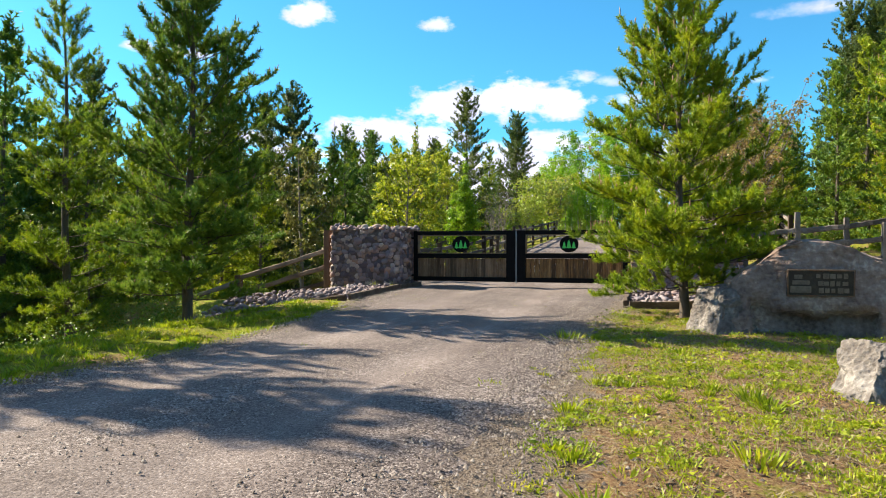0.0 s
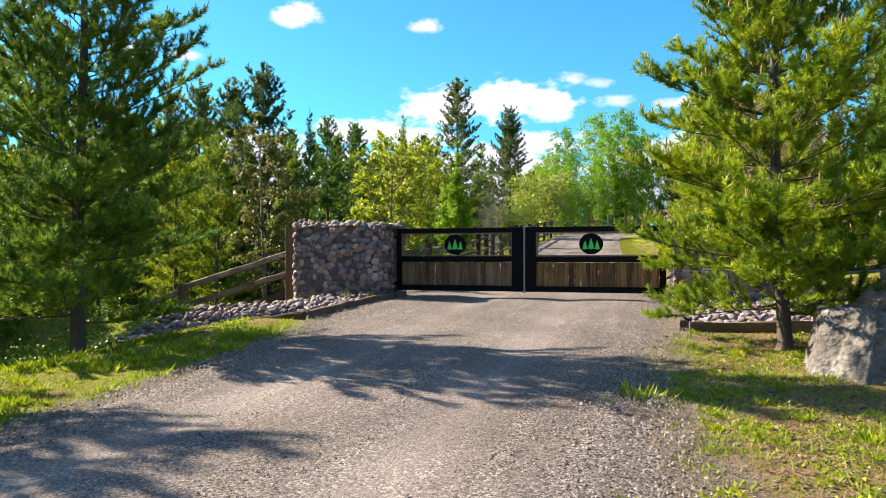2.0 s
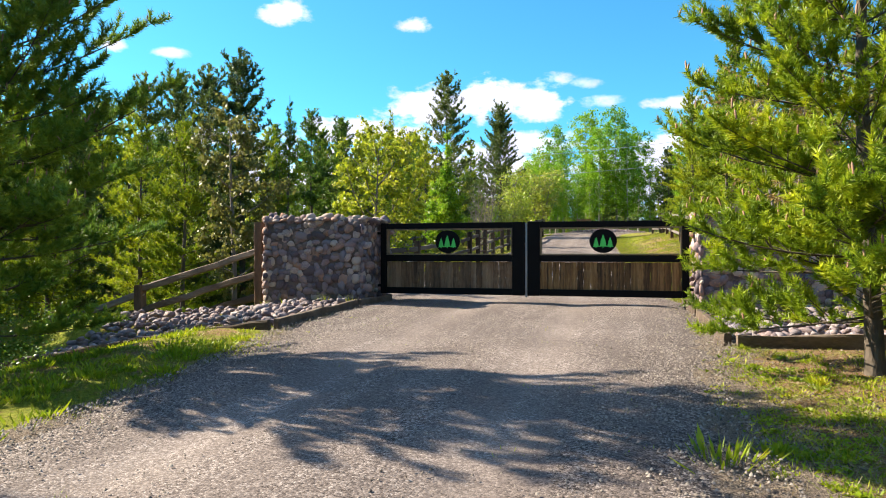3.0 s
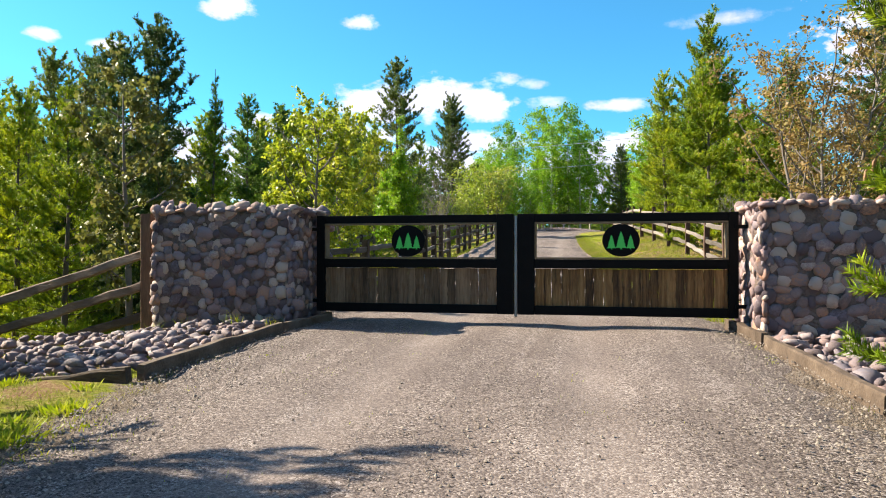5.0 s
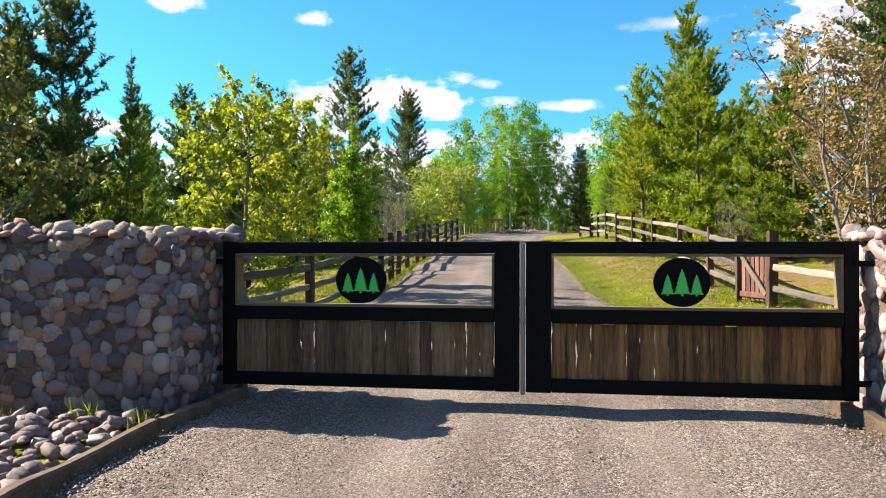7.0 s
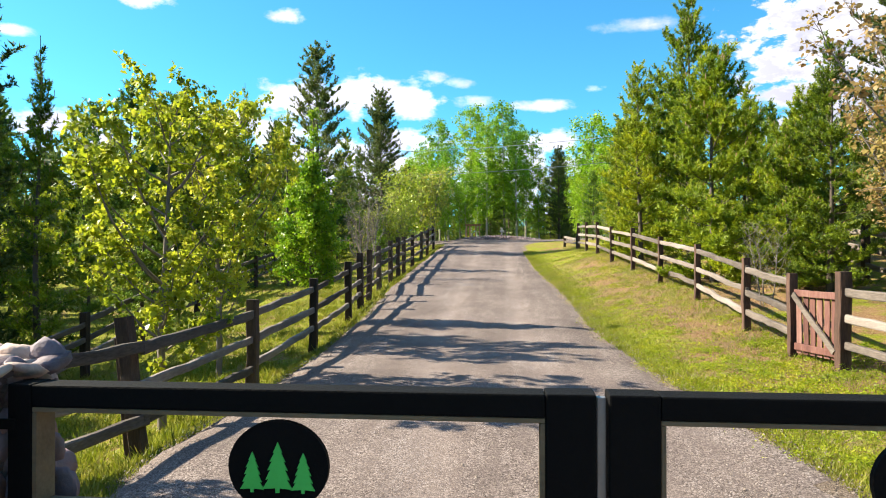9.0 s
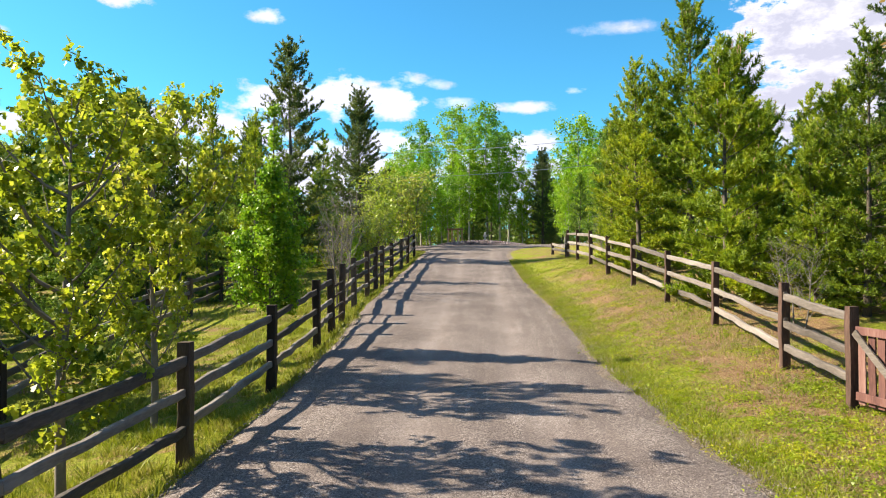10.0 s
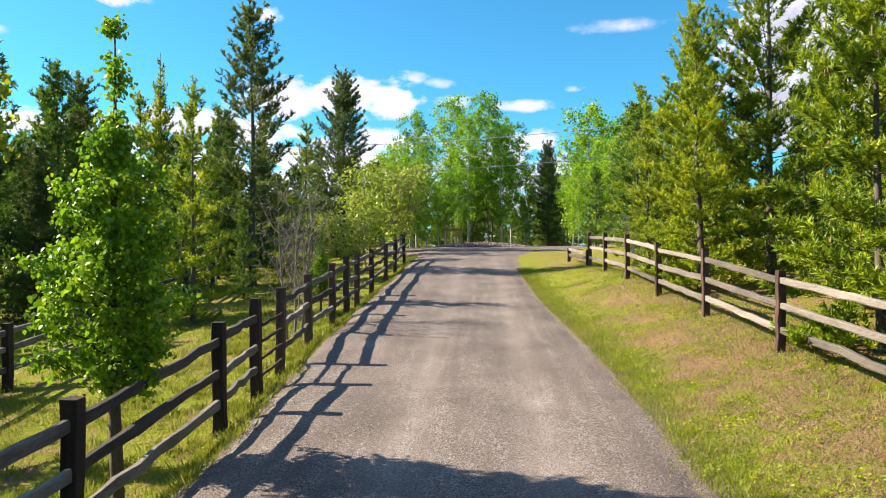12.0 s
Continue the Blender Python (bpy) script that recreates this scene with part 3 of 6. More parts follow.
idx = (np.arange(len(ry) - 1)[:, None] * cols + np.arange(cols - 1)[None]).ravel()
road_mesh = packed("road", np.stack([X, Y, Z], -1).reshape(1, -1, 3), np.stack([idx, idx + 1, idx + cols + 1, idx + cols], -1), M_GRAVEL)
track = track - 0.9 * np.exp(-edge / 0.55) * (Y < 2)
att = road_mesh.attributes.new("track", "FLOAT", "POINT")
att.data.foreach_set("value", track.astype(np.float32).ravel())
tagged(new("road", road_mesh), "grey crushed gravel driveway with worn wheel tracks", "driveway", kind="structure")


# ---- trees ----
def young_pine(name, h, radius, seed, mat, label, whorl=0.36, per=6, rise=(0.15, 1.0), bare=0.10, power=0.7, node=0.21, thick=105, needle=0.078, width=0.0095, gap=0.08, candles=True, trunk_r=0.013, brush=0.32, inner=0.30, fork=0.7, leader=0.0, category="pine tree", droop=0.0, shoots=0.30):
    """A young pine at the origin: open whorls of limbs whose twigs end in thick needle brushes, with upright new growth at the tips."""
    rng = np.random.default_rng(seed)
    root = thing(name, Matrix(), label, category)
    wood = Tubes()
    lean = rng.normal(0, 0.012, 2)
    spine = lambda z: np.array([lean[0] * z + 0.03 * math.sin(z * 1.1 + seed), lean[1] * z + 0.03 * math.cos(z * 0.9 + seed), z])
    zs = np.linspace(-0.15, h * 0.985, 16)
    wood.add([spine(z) for z in zs], [max(0.012, (trunk_r * h) * (1 - z / h) ** 0.9 * (1.25 if z < 0.1 else 1)) for z in zs], 9, rng, 0.05)
    up_v = np.array([0, 0, 1.0])
    starts, dirs, lens, tips = [], [], [], []

    def unit(v):
        return v / np.linalg.norm(v)

    def brush_at(p, d, length):
        """A brush that curls up a little from p."""
        half = length * 0.55
        starts.append(p)
        dirs.append(unit(d))
        lens.append(half)
        d2 = unit(unit(d) + up_v * rng.uniform(0.15, 0.5))
        starts.append(p + unit(d) * half)
        dirs.append(d2)
        lens.append(length - half)
        return p + unit(d) * half + d2 * (length - half)

    z = bare * h
    while z < h * 0.955:
        f = (z - bare * h) / (h * (1 - bare))
        reach = radius * (1 - f) ** power * (0.75 + 0.25 * min(1, f * 5)) + 0.15
        count = max(4, int(round(per * (1 - 0.25 * f))))
        spin = rng.uniform(0, 6.28)
        for k in range(count):
            if rng.random() < gap:
                continue
            a = spin + 2 * math.pi * k / count + rng.normal(0, 0.28)
            L = reach * rng.uniform(0.66, 1.10)
            up = rise[0] + (rise[1] - rise[0]) * f ** 1.4 + rng.normal(0, 0.10)
            out = np.array([math.cos(a), math.sin(a), 0])
            curl = 0.10 + 0.26 * f + rng.uniform(-0.06, 0.10)
            bend = rng.normal(0, 0.10)
            turn = np.array([-out[1], out[0], 0]) * bend
            base = spine(max(0.05, z + rng.uniform(-0.5, 0.5) * whorl - 0.18 * L))
            pts = np.array([base + out * (math.cos(up) * q * L) + turn * L * q * q + up_v * (math.sin(up) * q * L + curl * L * q * q - droop * L * q * (1 - f)) for q in np.linspace(0, 1, 6)])
            wood.add(list(pts), [0.003 + 0.0062 * L * (1 - q) for q in np.linspace(0, 1, 6)], 4)

            def at(q):
                g = min(0.999, q) * 5
                i = int(g)
                return pts[i] + (pts[i + 1] - pts[i]) * (g - i), unit(pts[i + 1] - pts[i])

            q = max(inner * L * rng.uniform(0.7, 1.3), 0.08)
            while q < L - 0.08:
                p, d = at(q / L)
                side = unit(np.cross(d, up_v))
                for sg in (-1, 1, -0.25, 0.25):
                    if rng.random() < (0.10 if abs(sg) == 1 else 0.52):
                        continue
                    tl = min(max(0.50 * (L - q) + 0.10, 0.14), 0.50) * rng.uniform(0.7, 1.2)
                    td = unit(d * 0.75 + side * sg * 0.85 + up_v * (0.32 + 0.7 * (1 - abs(sg))) + rng.normal(0, 0.16, 3))
                    b = min(tl, brush * rng.uniform(0.8, 1.2))
                    root_p = p + td * (tl - b)
                    if tl - b > 0.03:
                        wood.add([p, root_p], [0.006, 0.004], 3)
                    tips.append(brush_at(root_p, td, b))
                    if tl > 0.26 and rng.random() < fork:
                        for s2 in (-1, 1):
                            dd = unit(td + np.cross(td, up_v) * s2 * 0.9 + up_v * 0.3 + rng.normal(0, 0.15, 3))
                            tips.append(brush_at(p + td * tl * rng.uniform(0.35, 0.6), dd, b * rng.uniform(0.5, 0.8)))
                q += node * rng.uniform(0.75, 1.2)
            p, d = at(1 - min(0.9, brush / L))
            wood.add([p, pts[5]], [0.007, 0.004], 3)
            tips.append(brush_at(p, d, min(brush, L * 0.9)))
            for c in range(3):
                dd = unit(d + up_v * 0.3 + rng.normal(0, 0.45, 3))
                tips.append(brush_at(pts[5] - d * 0.06, dd, brush * rng.uniform(0.45, 0.8)))
        z += whorl * rng.uniform(0.8, 1.2) * (1.15 - 0.40 * f)
    for q in np.arange(h * 0.72, h, 0.13):
        starts.append(spine(q))
        dirs.append(up_v + 0.0)
        lens.append(0.16)
    if leader:
        wood.add([spine(h * 0.95), spine(h * 0.985) + up_v * leader], [0.016, 0.007], 5)
        for c in range(int(leader / 0.2)):
            for a in rng.uniform(0, 6.28, 3):
                foot = spine(h * 0.97) + up_v * (0.2 * c)
                tips.append(brush_at(foot, np.array([math.cos(a), math.sin(a), 1.3]), brush * 0.75 * (1 - 0.5 * c * 0.2 / leader)))
    for c in range(6):
        tips.append(brush_at(spine(h * 0.97), up_v + rng.normal(0, 0.35, 3), brush * 0.8))
    starts, dirs, lens = np.array(starts), np.array(dirs), np.array(lens)
    m = len(starts)
    a0 = np.cross(dirs, np.array([0.31, 0.2, 0.23]))
    a0 /= np.linalg.norm(a0, axis=1)[:, None] + 1e-9
    b0 = np.cross(dirs, a0)
    number = np.maximum(8, (lens / brush * thick).astype(int))
    idx = np.repeat(np.arange(m), number)
    n = len(idx)
    s, t = rng.uniform(0, 1, n), rng.uniform(0, 2 * math.pi, n)
    radial = a0[idx] * np.cos(t)[:, None] + b0[idx] * np.sin(t)[:, None]
    base = starts[idx] + dirs[idx] * (s * lens[idx])[:, None]
    point = radial * 0.80 + dirs[idx] * 0.62 + up_v * 0.12 + rng.normal(0, 0.10, (n, 3))
    tipn = base + point * (needle * rng.uniform(0.7, 1.15, n))[:, None]
    wide = np.cross(point, rng.normal(0, 1, (n, 3)))
    wide = wide / (np.linalg.norm(wide, axis=-1)[:, None] + 1e-9) * width
    tris = np.stack([base - wide * 0.5, base + wide * 0.5, tipn], 1)
    part("trunk", wood.mesh("trunk", M_BARK), None, root, "rough grey-brown trunk and limbs")
    part("crown", soup("crown", tris, mat), None, root, "thick needle brushes with dark gaps between")
    if candles:
        tips = np.array(tips)
        keep = tips[rng.random(len(tips)) < shoots * (0.35 + 0.9 * np.clip(tips[:, 2] / h, 0, 1))]
        n = len(keep)
        hh = rng.uniform(0.04, 0.11, n) * (0.5 + 1.0 * keep[:, 2] / h)
        ang = np.arange(4) * 1.5708
        ring = np.stack([np.cos(ang), np.sin(ang), 0 * ang], -1)[None]
        sway = np.stack([rng.normal(0, 0.015, n), rng.normal(0, 0.015, n), 0 * hh], -1)
        low = keep[:, None] + ring * 0.007
        mid = (keep + sway * 0.5 + up_v * hh[:, None] * 0.7)[:, None] + ring * 0.009
        v = np.concatenate([low, mid, (keep + sway + up_v * hh[:, None])[:, None]], 1)
        faces = [g for i in range(4) for g in ((i, (i + 1) % 4, 4 + (i + 1) % 4), (i, 4 + (i + 1) % 4, 4 + i), (4 + i, 4 + (i + 1) % 4, 8))]
        tagged(part("new_growth", packed("new_growth", v, faces, M_CANDLE), None, root, "pinkish upright spring shoots"), kind="stuff")
    return root


LEAF_MAPLE = np.array([(0, 0, 0), (0.52, 0.10, 0.10), (0.30, 0.38, 0.0), (0.38, 0.74, 0.06), (0, 1.0, -0.06), (-0.38, 0.74, 0.06), (-0.30, 0.38, 0.0), (-0.52, 0.10, 0.10)])
LEAF_OVAL = np.array([(0, 0, 0), (0.36, 0.22, 0.08), (0.33, 0.62, 0.05), (0, 1.0, -0.05), (-0.33, 0.62, 0.05), (-0.36, 0.22, 0.08)])
LEAF_SMALL = np.array([(0, 0, 0), (0.42, 0.45, 0.06), (0, 1.0, 0), (-0.42, 0.45, 0.06)])


def leaf_soup(name, spots, size, outline, mat, rng, hang=0.4):
    n = len(spots)
    yaw = rng.uniform(0, 2 * math.pi, n)
    pitch = rng.normal(-hang, 0.55, n)
    roll = rng.normal(0, 0.6, n)
    cy, sy, cp, sp, cr, sr = np.cos(yaw), np.sin(yaw), np.cos(pitch), np.sin(pitch), np.cos(roll), np.sin(roll)
    fwd = np.stack([-sy * cp, cy * cp, sp], -1)
    right = np.stack([cy, sy, 0 * cy], -1)
    up = np.cross(right, fwd)
    r2 = right * cr[:, None] + up * sr[:, None]
    u2 = up * cr[:, None] - right * sr[:, None]
    sc = size * rng.uniform(0.6, 1.25, n)
    o = outline
    pts = r2[:, None] * o[None, :, 0:1] + fwd[:, None] * o[None, :, 1:2] + u2[:, None] * o[None, :, 2:3]
    return soup(name, spots[:, None] + pts * sc[:, None, None], mat)


def broadleaf(name, h, radius, seed, mat, label, leaves=3000, size=0.10, outline=LEAF_MAPLE, bare=0.28, limbs=16, steep=0.75, bark=None, category="tree", shape="round", trunk_r=0.014, clump=0.16, stems=1, hang=0.4, twig=0.11):
    """A broadleaved tree at the origin: trunk, ascending limbs, twigs, and single leaves on the twigs."""
    rng = np.random.default_rng(seed)
    root = thing(name, Matrix(), label, category)
    wood, ends = Tubes(), []
    for st in range(stems):
        ang, off = rng.uniform(0, 6.28), (0.0 if stems == 1 else rng.uniform(0.05, 0.35))
        tilt = 0.02 if stems == 1 else 0.16
        foot = np.array([math.cos(ang) * off, math.sin(ang) * off, -0.12])
        top = foot + np.array([math.cos(ang) * tilt * h, math.sin(ang) * tilt * h, h * rng.uniform(0.88, 1.0)])
        spine = lambda f: foot + (top - foot) * f + np.array([0.05 * math.sin(4 * f + seed), 0.05 * math.cos(5 * f + seed), 0]) * min(1, 3 * f)
        fs = np.linspace(0, 1, 10)
        wood.add([spine(f) for f in fs], [max(0.006, trunk_r * h * (1 - f) ** 0.8 / stems ** 0.4) for f in fs], 7, rng, 0.06)
        for k in range(limbs):
            f = bare + (0.97 - bare) * (k + rng.uniform(0, 1)) / limbs
            g = (f - bare) / (1 - bare)
            if shape == "round":
                reach = radius * (math.sin(math.pi * min(1, 0.18 + 0.80 * g)) ** 0.7)
            elif shape == "egg":
                reach = radius * (1 - g / 0.74) ** 0.72 * (0.50 + 0.40 * min(1, g * 4)) + 0.03 if g < 0.71 else radius * 0.05
            else:
                reach = radius * (0.55 + 0.45 * math.sin(math.pi * g))
            a = k * 2.399 + rng.normal(0, 0.3)
            if shape == "egg" and g > 0.71 and rng.random() < 0.90:
                continue
            L = reach * rng.uniform(0.55, 1.3)
            out = np.array([math.cos(a), math.sin(a), 0])
            b0 = spine(f)
            pts = [b0 + out * L * s * (1 - 0.25 * s) + np.array([0, 0, L * steep * (s ** 1.25) * (1.0 - 0.3 * g)]) + rng.normal(0, 0.02, 3) * s for s in np.linspace(0, 1, 6)]
            wood.add(pts, [0.004 + 0.013 * L * (1 - s) for s in np.linspace(0, 1, 6)], 4)
            pts = np.array(pts)
            for q in range(max(4, int(L / twig))):
                s = rng.uniform(0.25, 1.0) * 5
                i = min(4, int(s))
                p = pts[i] + (pts[i + 1] - pts[i]) * (s - i)
                d = rng.normal(0, 1, 3) + out * 0.5 + np.array([0, 0, 0.7])
                d = d / np.linalg.norm(d) * rng.uniform(0.12, 0.34) * (0.6 + 0.4 * radius) * (0.25 + 0.75 * reach / radius if shape == "egg" else 1.0)
                wood.add([p, p + d], [0.006, 0.002], 3)
                ends += [p + d, p + d * 0.55]
            ends.append(pts[5])
    if shape == "egg":
        ends += [spine(f) for f in (0.86, 0.92, 0.98, 0.99, 1.0) for c in range(4)]
    ends = np.array(ends)
    part("trunk", wood.mesh("trunk", bark or M_BARK), None, root, "trunk with ascending limbs and twigs")
    if leaves:
        pick = rng.integers(0, len(ends), leaves)
        spots = ends[pick] + rng.normal(0, clump, (leaves, 3)) * np.array([1, 1, 0.8])
        part("crown", leaf_soup("crown", spots, size, outline, mat, rng, hang), None, root, "leafy crown with gaps")
    return root


def put(ob, x, y, s=1.0, turn=0.0, tall=1.0, group=""):
    ob.matrix_basis = pose(x, y, hz(x, y) - 0.02, 0, 0, turn) @ Matrix.Diagonal((s, s, s * tall, 1))
    if group:
        ob["group"] = group
    return ob


def again(ob, x, y, s=1.0, turn=0.0, tall=1.0):
    c = copy_thing(ob, Matrix())
    return put(c, x, y, s, turn, tall)


near_a = young_pine("pine_tree", 7.0, 1.9, 3, M_PINE_DARK, "young dark green pine with upswept limbs beside the driveway", rise=(0.06, 0.90), whorl=0.33, per=6, bare=0.12, node=0.20, thick=135, needle=0.072, width=0.0112, inner=0.16, power=0.66)
put(near_a, -4.43, -5.91)
near_b = young_pine("pine_tree", 7.2, 1.6, 8, M_PINE, "young thin-crowned pine on the grass slope", rise=(0.05, 0.75), per=5, whorl=0.50, gap=0.12, node=0.23, thick=100, needle=0.080, width=0.0110, inner=0.22, leader=0.6)
put(near_b, -7.95, -5.0)
near_c = young_pine("pine_tree", 5.6, 1.70, 15, M_PINE, "young bushy yellow-green pine beside the engraved boulder", rise=(-0.02, 0.95), power=0.78, whorl=0.26, per=7, bare=0.12, node=0.195, thick=145, needle=0.066, width=0.0098, inner=0.20)
put(near_c, 3.52, -4.98)
near_d = young_pine("pine_tree", 9.0, 2.2, 21, M_PINE_MID, "tall yellow-green pine behind the rail fence", whorl=0.42, per=6, rise=(0.05, 0.9), bare=0.06, power=0.60, node=0.23, thick=30, needle=0.10, width=0.034, brush=0.36, inner=0.22, gap=0.10, shoots=0.12)
near_e = young_pine("pine_tree", 4.6, 1.38, 27, M_PINE_MID, "young bright green pine with limbs over the rail fence", whorl=0.33, per=6, rise=(-0.04, 0.95), bare=0.05, power=0.58, node=0.19, thick=48, needle=0.09, width=0.022, brush=0.32, inner=0.16, shoots=0.12)
FAR = dict(thick=17, needle=0.125, width=0.047, brush=0.42, candles=False)
far_a = young_pine("pine_tree", 7.5, 1.6, 31, M_PINE_DARK, "pine in the wood behind the fences", whorl=0.46, per=6, node=0.34, rise=(0.05, 0.8), bare=0.05, gap=0.12, inner=0.25, **FAR)
far_b = young_pine("pine_tree", 8.5, 1.7, 32, M_PINE_MID, "yellow-green pine in the wood behind the fences", whorl=0.50, per=6, node=0.36, rise=(0.05, 0.8), bare=0.05, gap=0.12, inner=0.28, **FAR)
far_c = young_pine("pine_tree", 12.0, 2.3, 33, M_SPRUCE, "tall dark pine with ragged spreading limbs", whorl=0.50, per=7, node=0.34, bare=0.10, rise=(0.0, 0.7), power=0.55, gap=0.15, inner=0.24, **FAR)
far_d = young_pine("spruce_tree", 12.0, 2.75, 34, M_SPRUCE, "dense broad-based dark spruce in the wood", whorl=0.38, per=7, node=0.33, rise=(0.0, 0.75), bare=0.03, power=0.52, gap=0.02, inner=0.20, droop=0.10, category="spruce tree", **FAR)
far_e = young_pine("pine_tree", 10.0, 2.0, 35, M_SPRUCE, "broad dark pine behind the stone pillar", whorl=0.48, per=7, node=0.34, bare=0.04, rise=(0.05, 0.75), power=0.52, gap=0.10, inner=0.2, **FAR)
slim = young_pine("pine_tree", 6.6, 1.0, 39, M_PINE_MID, "slender pine with a long bare leader of new growth", whorl=0.42, per=5, node=0.24, rise=(0.15, 1.0), bare=0.04, power=0.8, inner=0.16, leader=1.1, thick=24, needle=0.10, width=0.032, brush=0.34, shoots=0.5)


def grown(ob, tall, x, y, top, turn=0.0, first=False):
    """Put a tree, or a copy of it, so that its top stands at that height; tall: its own height as built."""
    tree = ob if first else copy_thing(ob, Matrix())
    return put(tree, x, y, (top - hz(x, y)) / tall, turn)


grown(near_d, 9.1, 6.0, 21.7, 10.9, 0, True)
grown(near_e, 4.7, 4.85, 15.2, 7.2, 0, True)
grown(far_a, 7.6, -17.2, 26.5, 9.6, 20, True)
grown(far_b, 8.6, -16.2, -2.6, 5.4, 45, True)
grown(far_c, 12.1, -10.5, 33.0, 13.3, 0, True)
grown(far_d, 12.1, -9.94, 49.0, 14.4, 0, True)
grown(far_e, 10.1, -12.2, 11.1, 8.5, 70, True)
grown(slim, 7.7, -10.0, 10.4, 6.5, 0, True)
for x, y, top, a in ((4.6, 28.0, 8.1, 40), (9.4, 6.4, 7.6, 90), (-14.64, 33.5, 11.4, 200)):
    grown(slim, 7.7, x, y, top, a)
for x, y, top, a in ((-24.0, 23.0, 11.8, 10), (-22.6, 18.4, 10.2, 200), (-16.5, -1.6, 5.6, 120), (-16.9, 8.0, 7.0, 30), (-13.8, 11.0, 8.0, 250)):
    grown(far_e, 10.1, x, y, top, a)
for x, y, top, a in ((-18.7, 34.0, 10.8, 140), (11.1, 18.1, 12.2, 60), (12.6, 18.8, 12.6, 190), (10.2, 13.2, 9.0, 250)):
    grown(far_c, 12.1, x, y, top, a)
for x, y, top, a in ((-16.2, 28.8, 9.5, 110), (-19.2, 10.6, 5.6, 20), (-15.2, 14.4, 3.6, 60), (-14.0, 18.4, 4.0, 150), (-9.4, 13.4, 3.9, 230)):
    grown(far_a, 7.6, x, y, top, a)
for x, y, top, a in ((-8.7, 2.9, 4.0, 20), (-10.6, 0.9, 3.8, 140), (-11.2, 4.4, 4.4, 260), (4.25, 21.3, 8.4, 90), (6.5, 12.4, 6.4, 200), (5.4, 28.6, 8.0, 30)):
    grown(near_d, 9.1, x, y, top, a)
for x, y, top, a in ((5.9, 13.1, 4.8, 110), (6.4, 17.4, 6.2, 20), (5.0, 24.8, 6.4, 250), (7.4, 15.4, 6.2, 310), (-13.4, 8.6, 2.6, 40), (-13.8, 12.9, 2.8, 290)):
    grown(near_e, 4.7, x, y, top, a)
for x, y, top, a in ((-10.6, -2.0, 5.1, 10), (-12.8, 2.2, 5.0, 80), (-14.6, 0.2, 5.4, 190)):
    grown(far_b, 8.6, x, y, top, a)
# woods on both sides: x, y, size, kind
rng = np.random.default_rng(5)
LOW_SIDE = [(-13.4, -2.0, 1.0, 0), (-14.0, 0.4, 0.62, 2), (-12.2, -3.6, 0.85, 0), (-12, -9.5, 0.9, 1), (-18, -4.6, 0.95, 0), (-18.0, 0.5, 1.0, 3), (-17.0, 7.5, 1.0, 0), (-16.3, 3.2, 0.9, 1), (-15.5, 11.5, 1.05, 1), (-18.4, 12.8, 0.95, 0), (-17, 17, 1.0, 0), (-18.2, 18.6, 0.8, 1), (-16.5, 22, 0.95, 1), (-14.8, 25.5, 0.6, 3), (-18.5, 25, 0.8, 1), (-12.6, 31, 0.8, 0), (-15.8, 29, 0.85, 1), (-17, 33, 0.75, 3), (-14, 38, 1.0, 0), (-19, 40, 1.1, 1), (-11, 41, 0.75, 0), (-14.5, 46, 0.8, 3), (-18, 50, 1.1, 0), (-20, 0, 1.1, 1), (-17, -6, 1.0, 0), (-24, -3, 1.2, 3), (-26, 26, 1.2, 1), (-25, 36, 1.2, 0), (-26, 46, 1.2, 3), (-15, 58, 1.2, 1), (-22, 60, 1.2, 3), (-11, -12, 1.0, 0), (-15, -10, 1.0, 1), (-20, 12, 1.0, 1), (-22, 30, 1.1, 1), (-17.5, 4.0, 1.0, 1), (-18, 9, 1.0, 2), (-10.4, 37, 0.6, 1), (-19, 5.2, 0.95, 1), (-18.6, 2.4, 0.95, 0), (-16.2, 14.0, 0.9, 1), (-18.8, 14.5, 1.0, 3), (-19.0, 21.5, 1.0, 1), (-16.6, 19.5, 0.8, 0), (-17.6, 29.0, 0.95, 0), (-20, 34, 1.0, 1), (-16.0, 36, 0.9, 1), (-15.6, 42, 0.95, 1), (-20.5, 45, 1.1, 0), (-12.0, 51, 0.9, 0), (-22.5, 25, 1.1, 0), (-17.5, -1.0, 0.95, 1), (-18.5, -3, 1.0, 0), (-13.2, -7.2, 1.0, 0), (-14.2, 34.0, 0.55, 2), (-17.2, 11.0, 0.85, 0), (-9.6, 29.5, 0.42, 0), (-9.4, 24.7, 0.74, 1), (-11.2, 24.5, 0.5, 0), (-8.6, 35.5, 0.42, 0)]
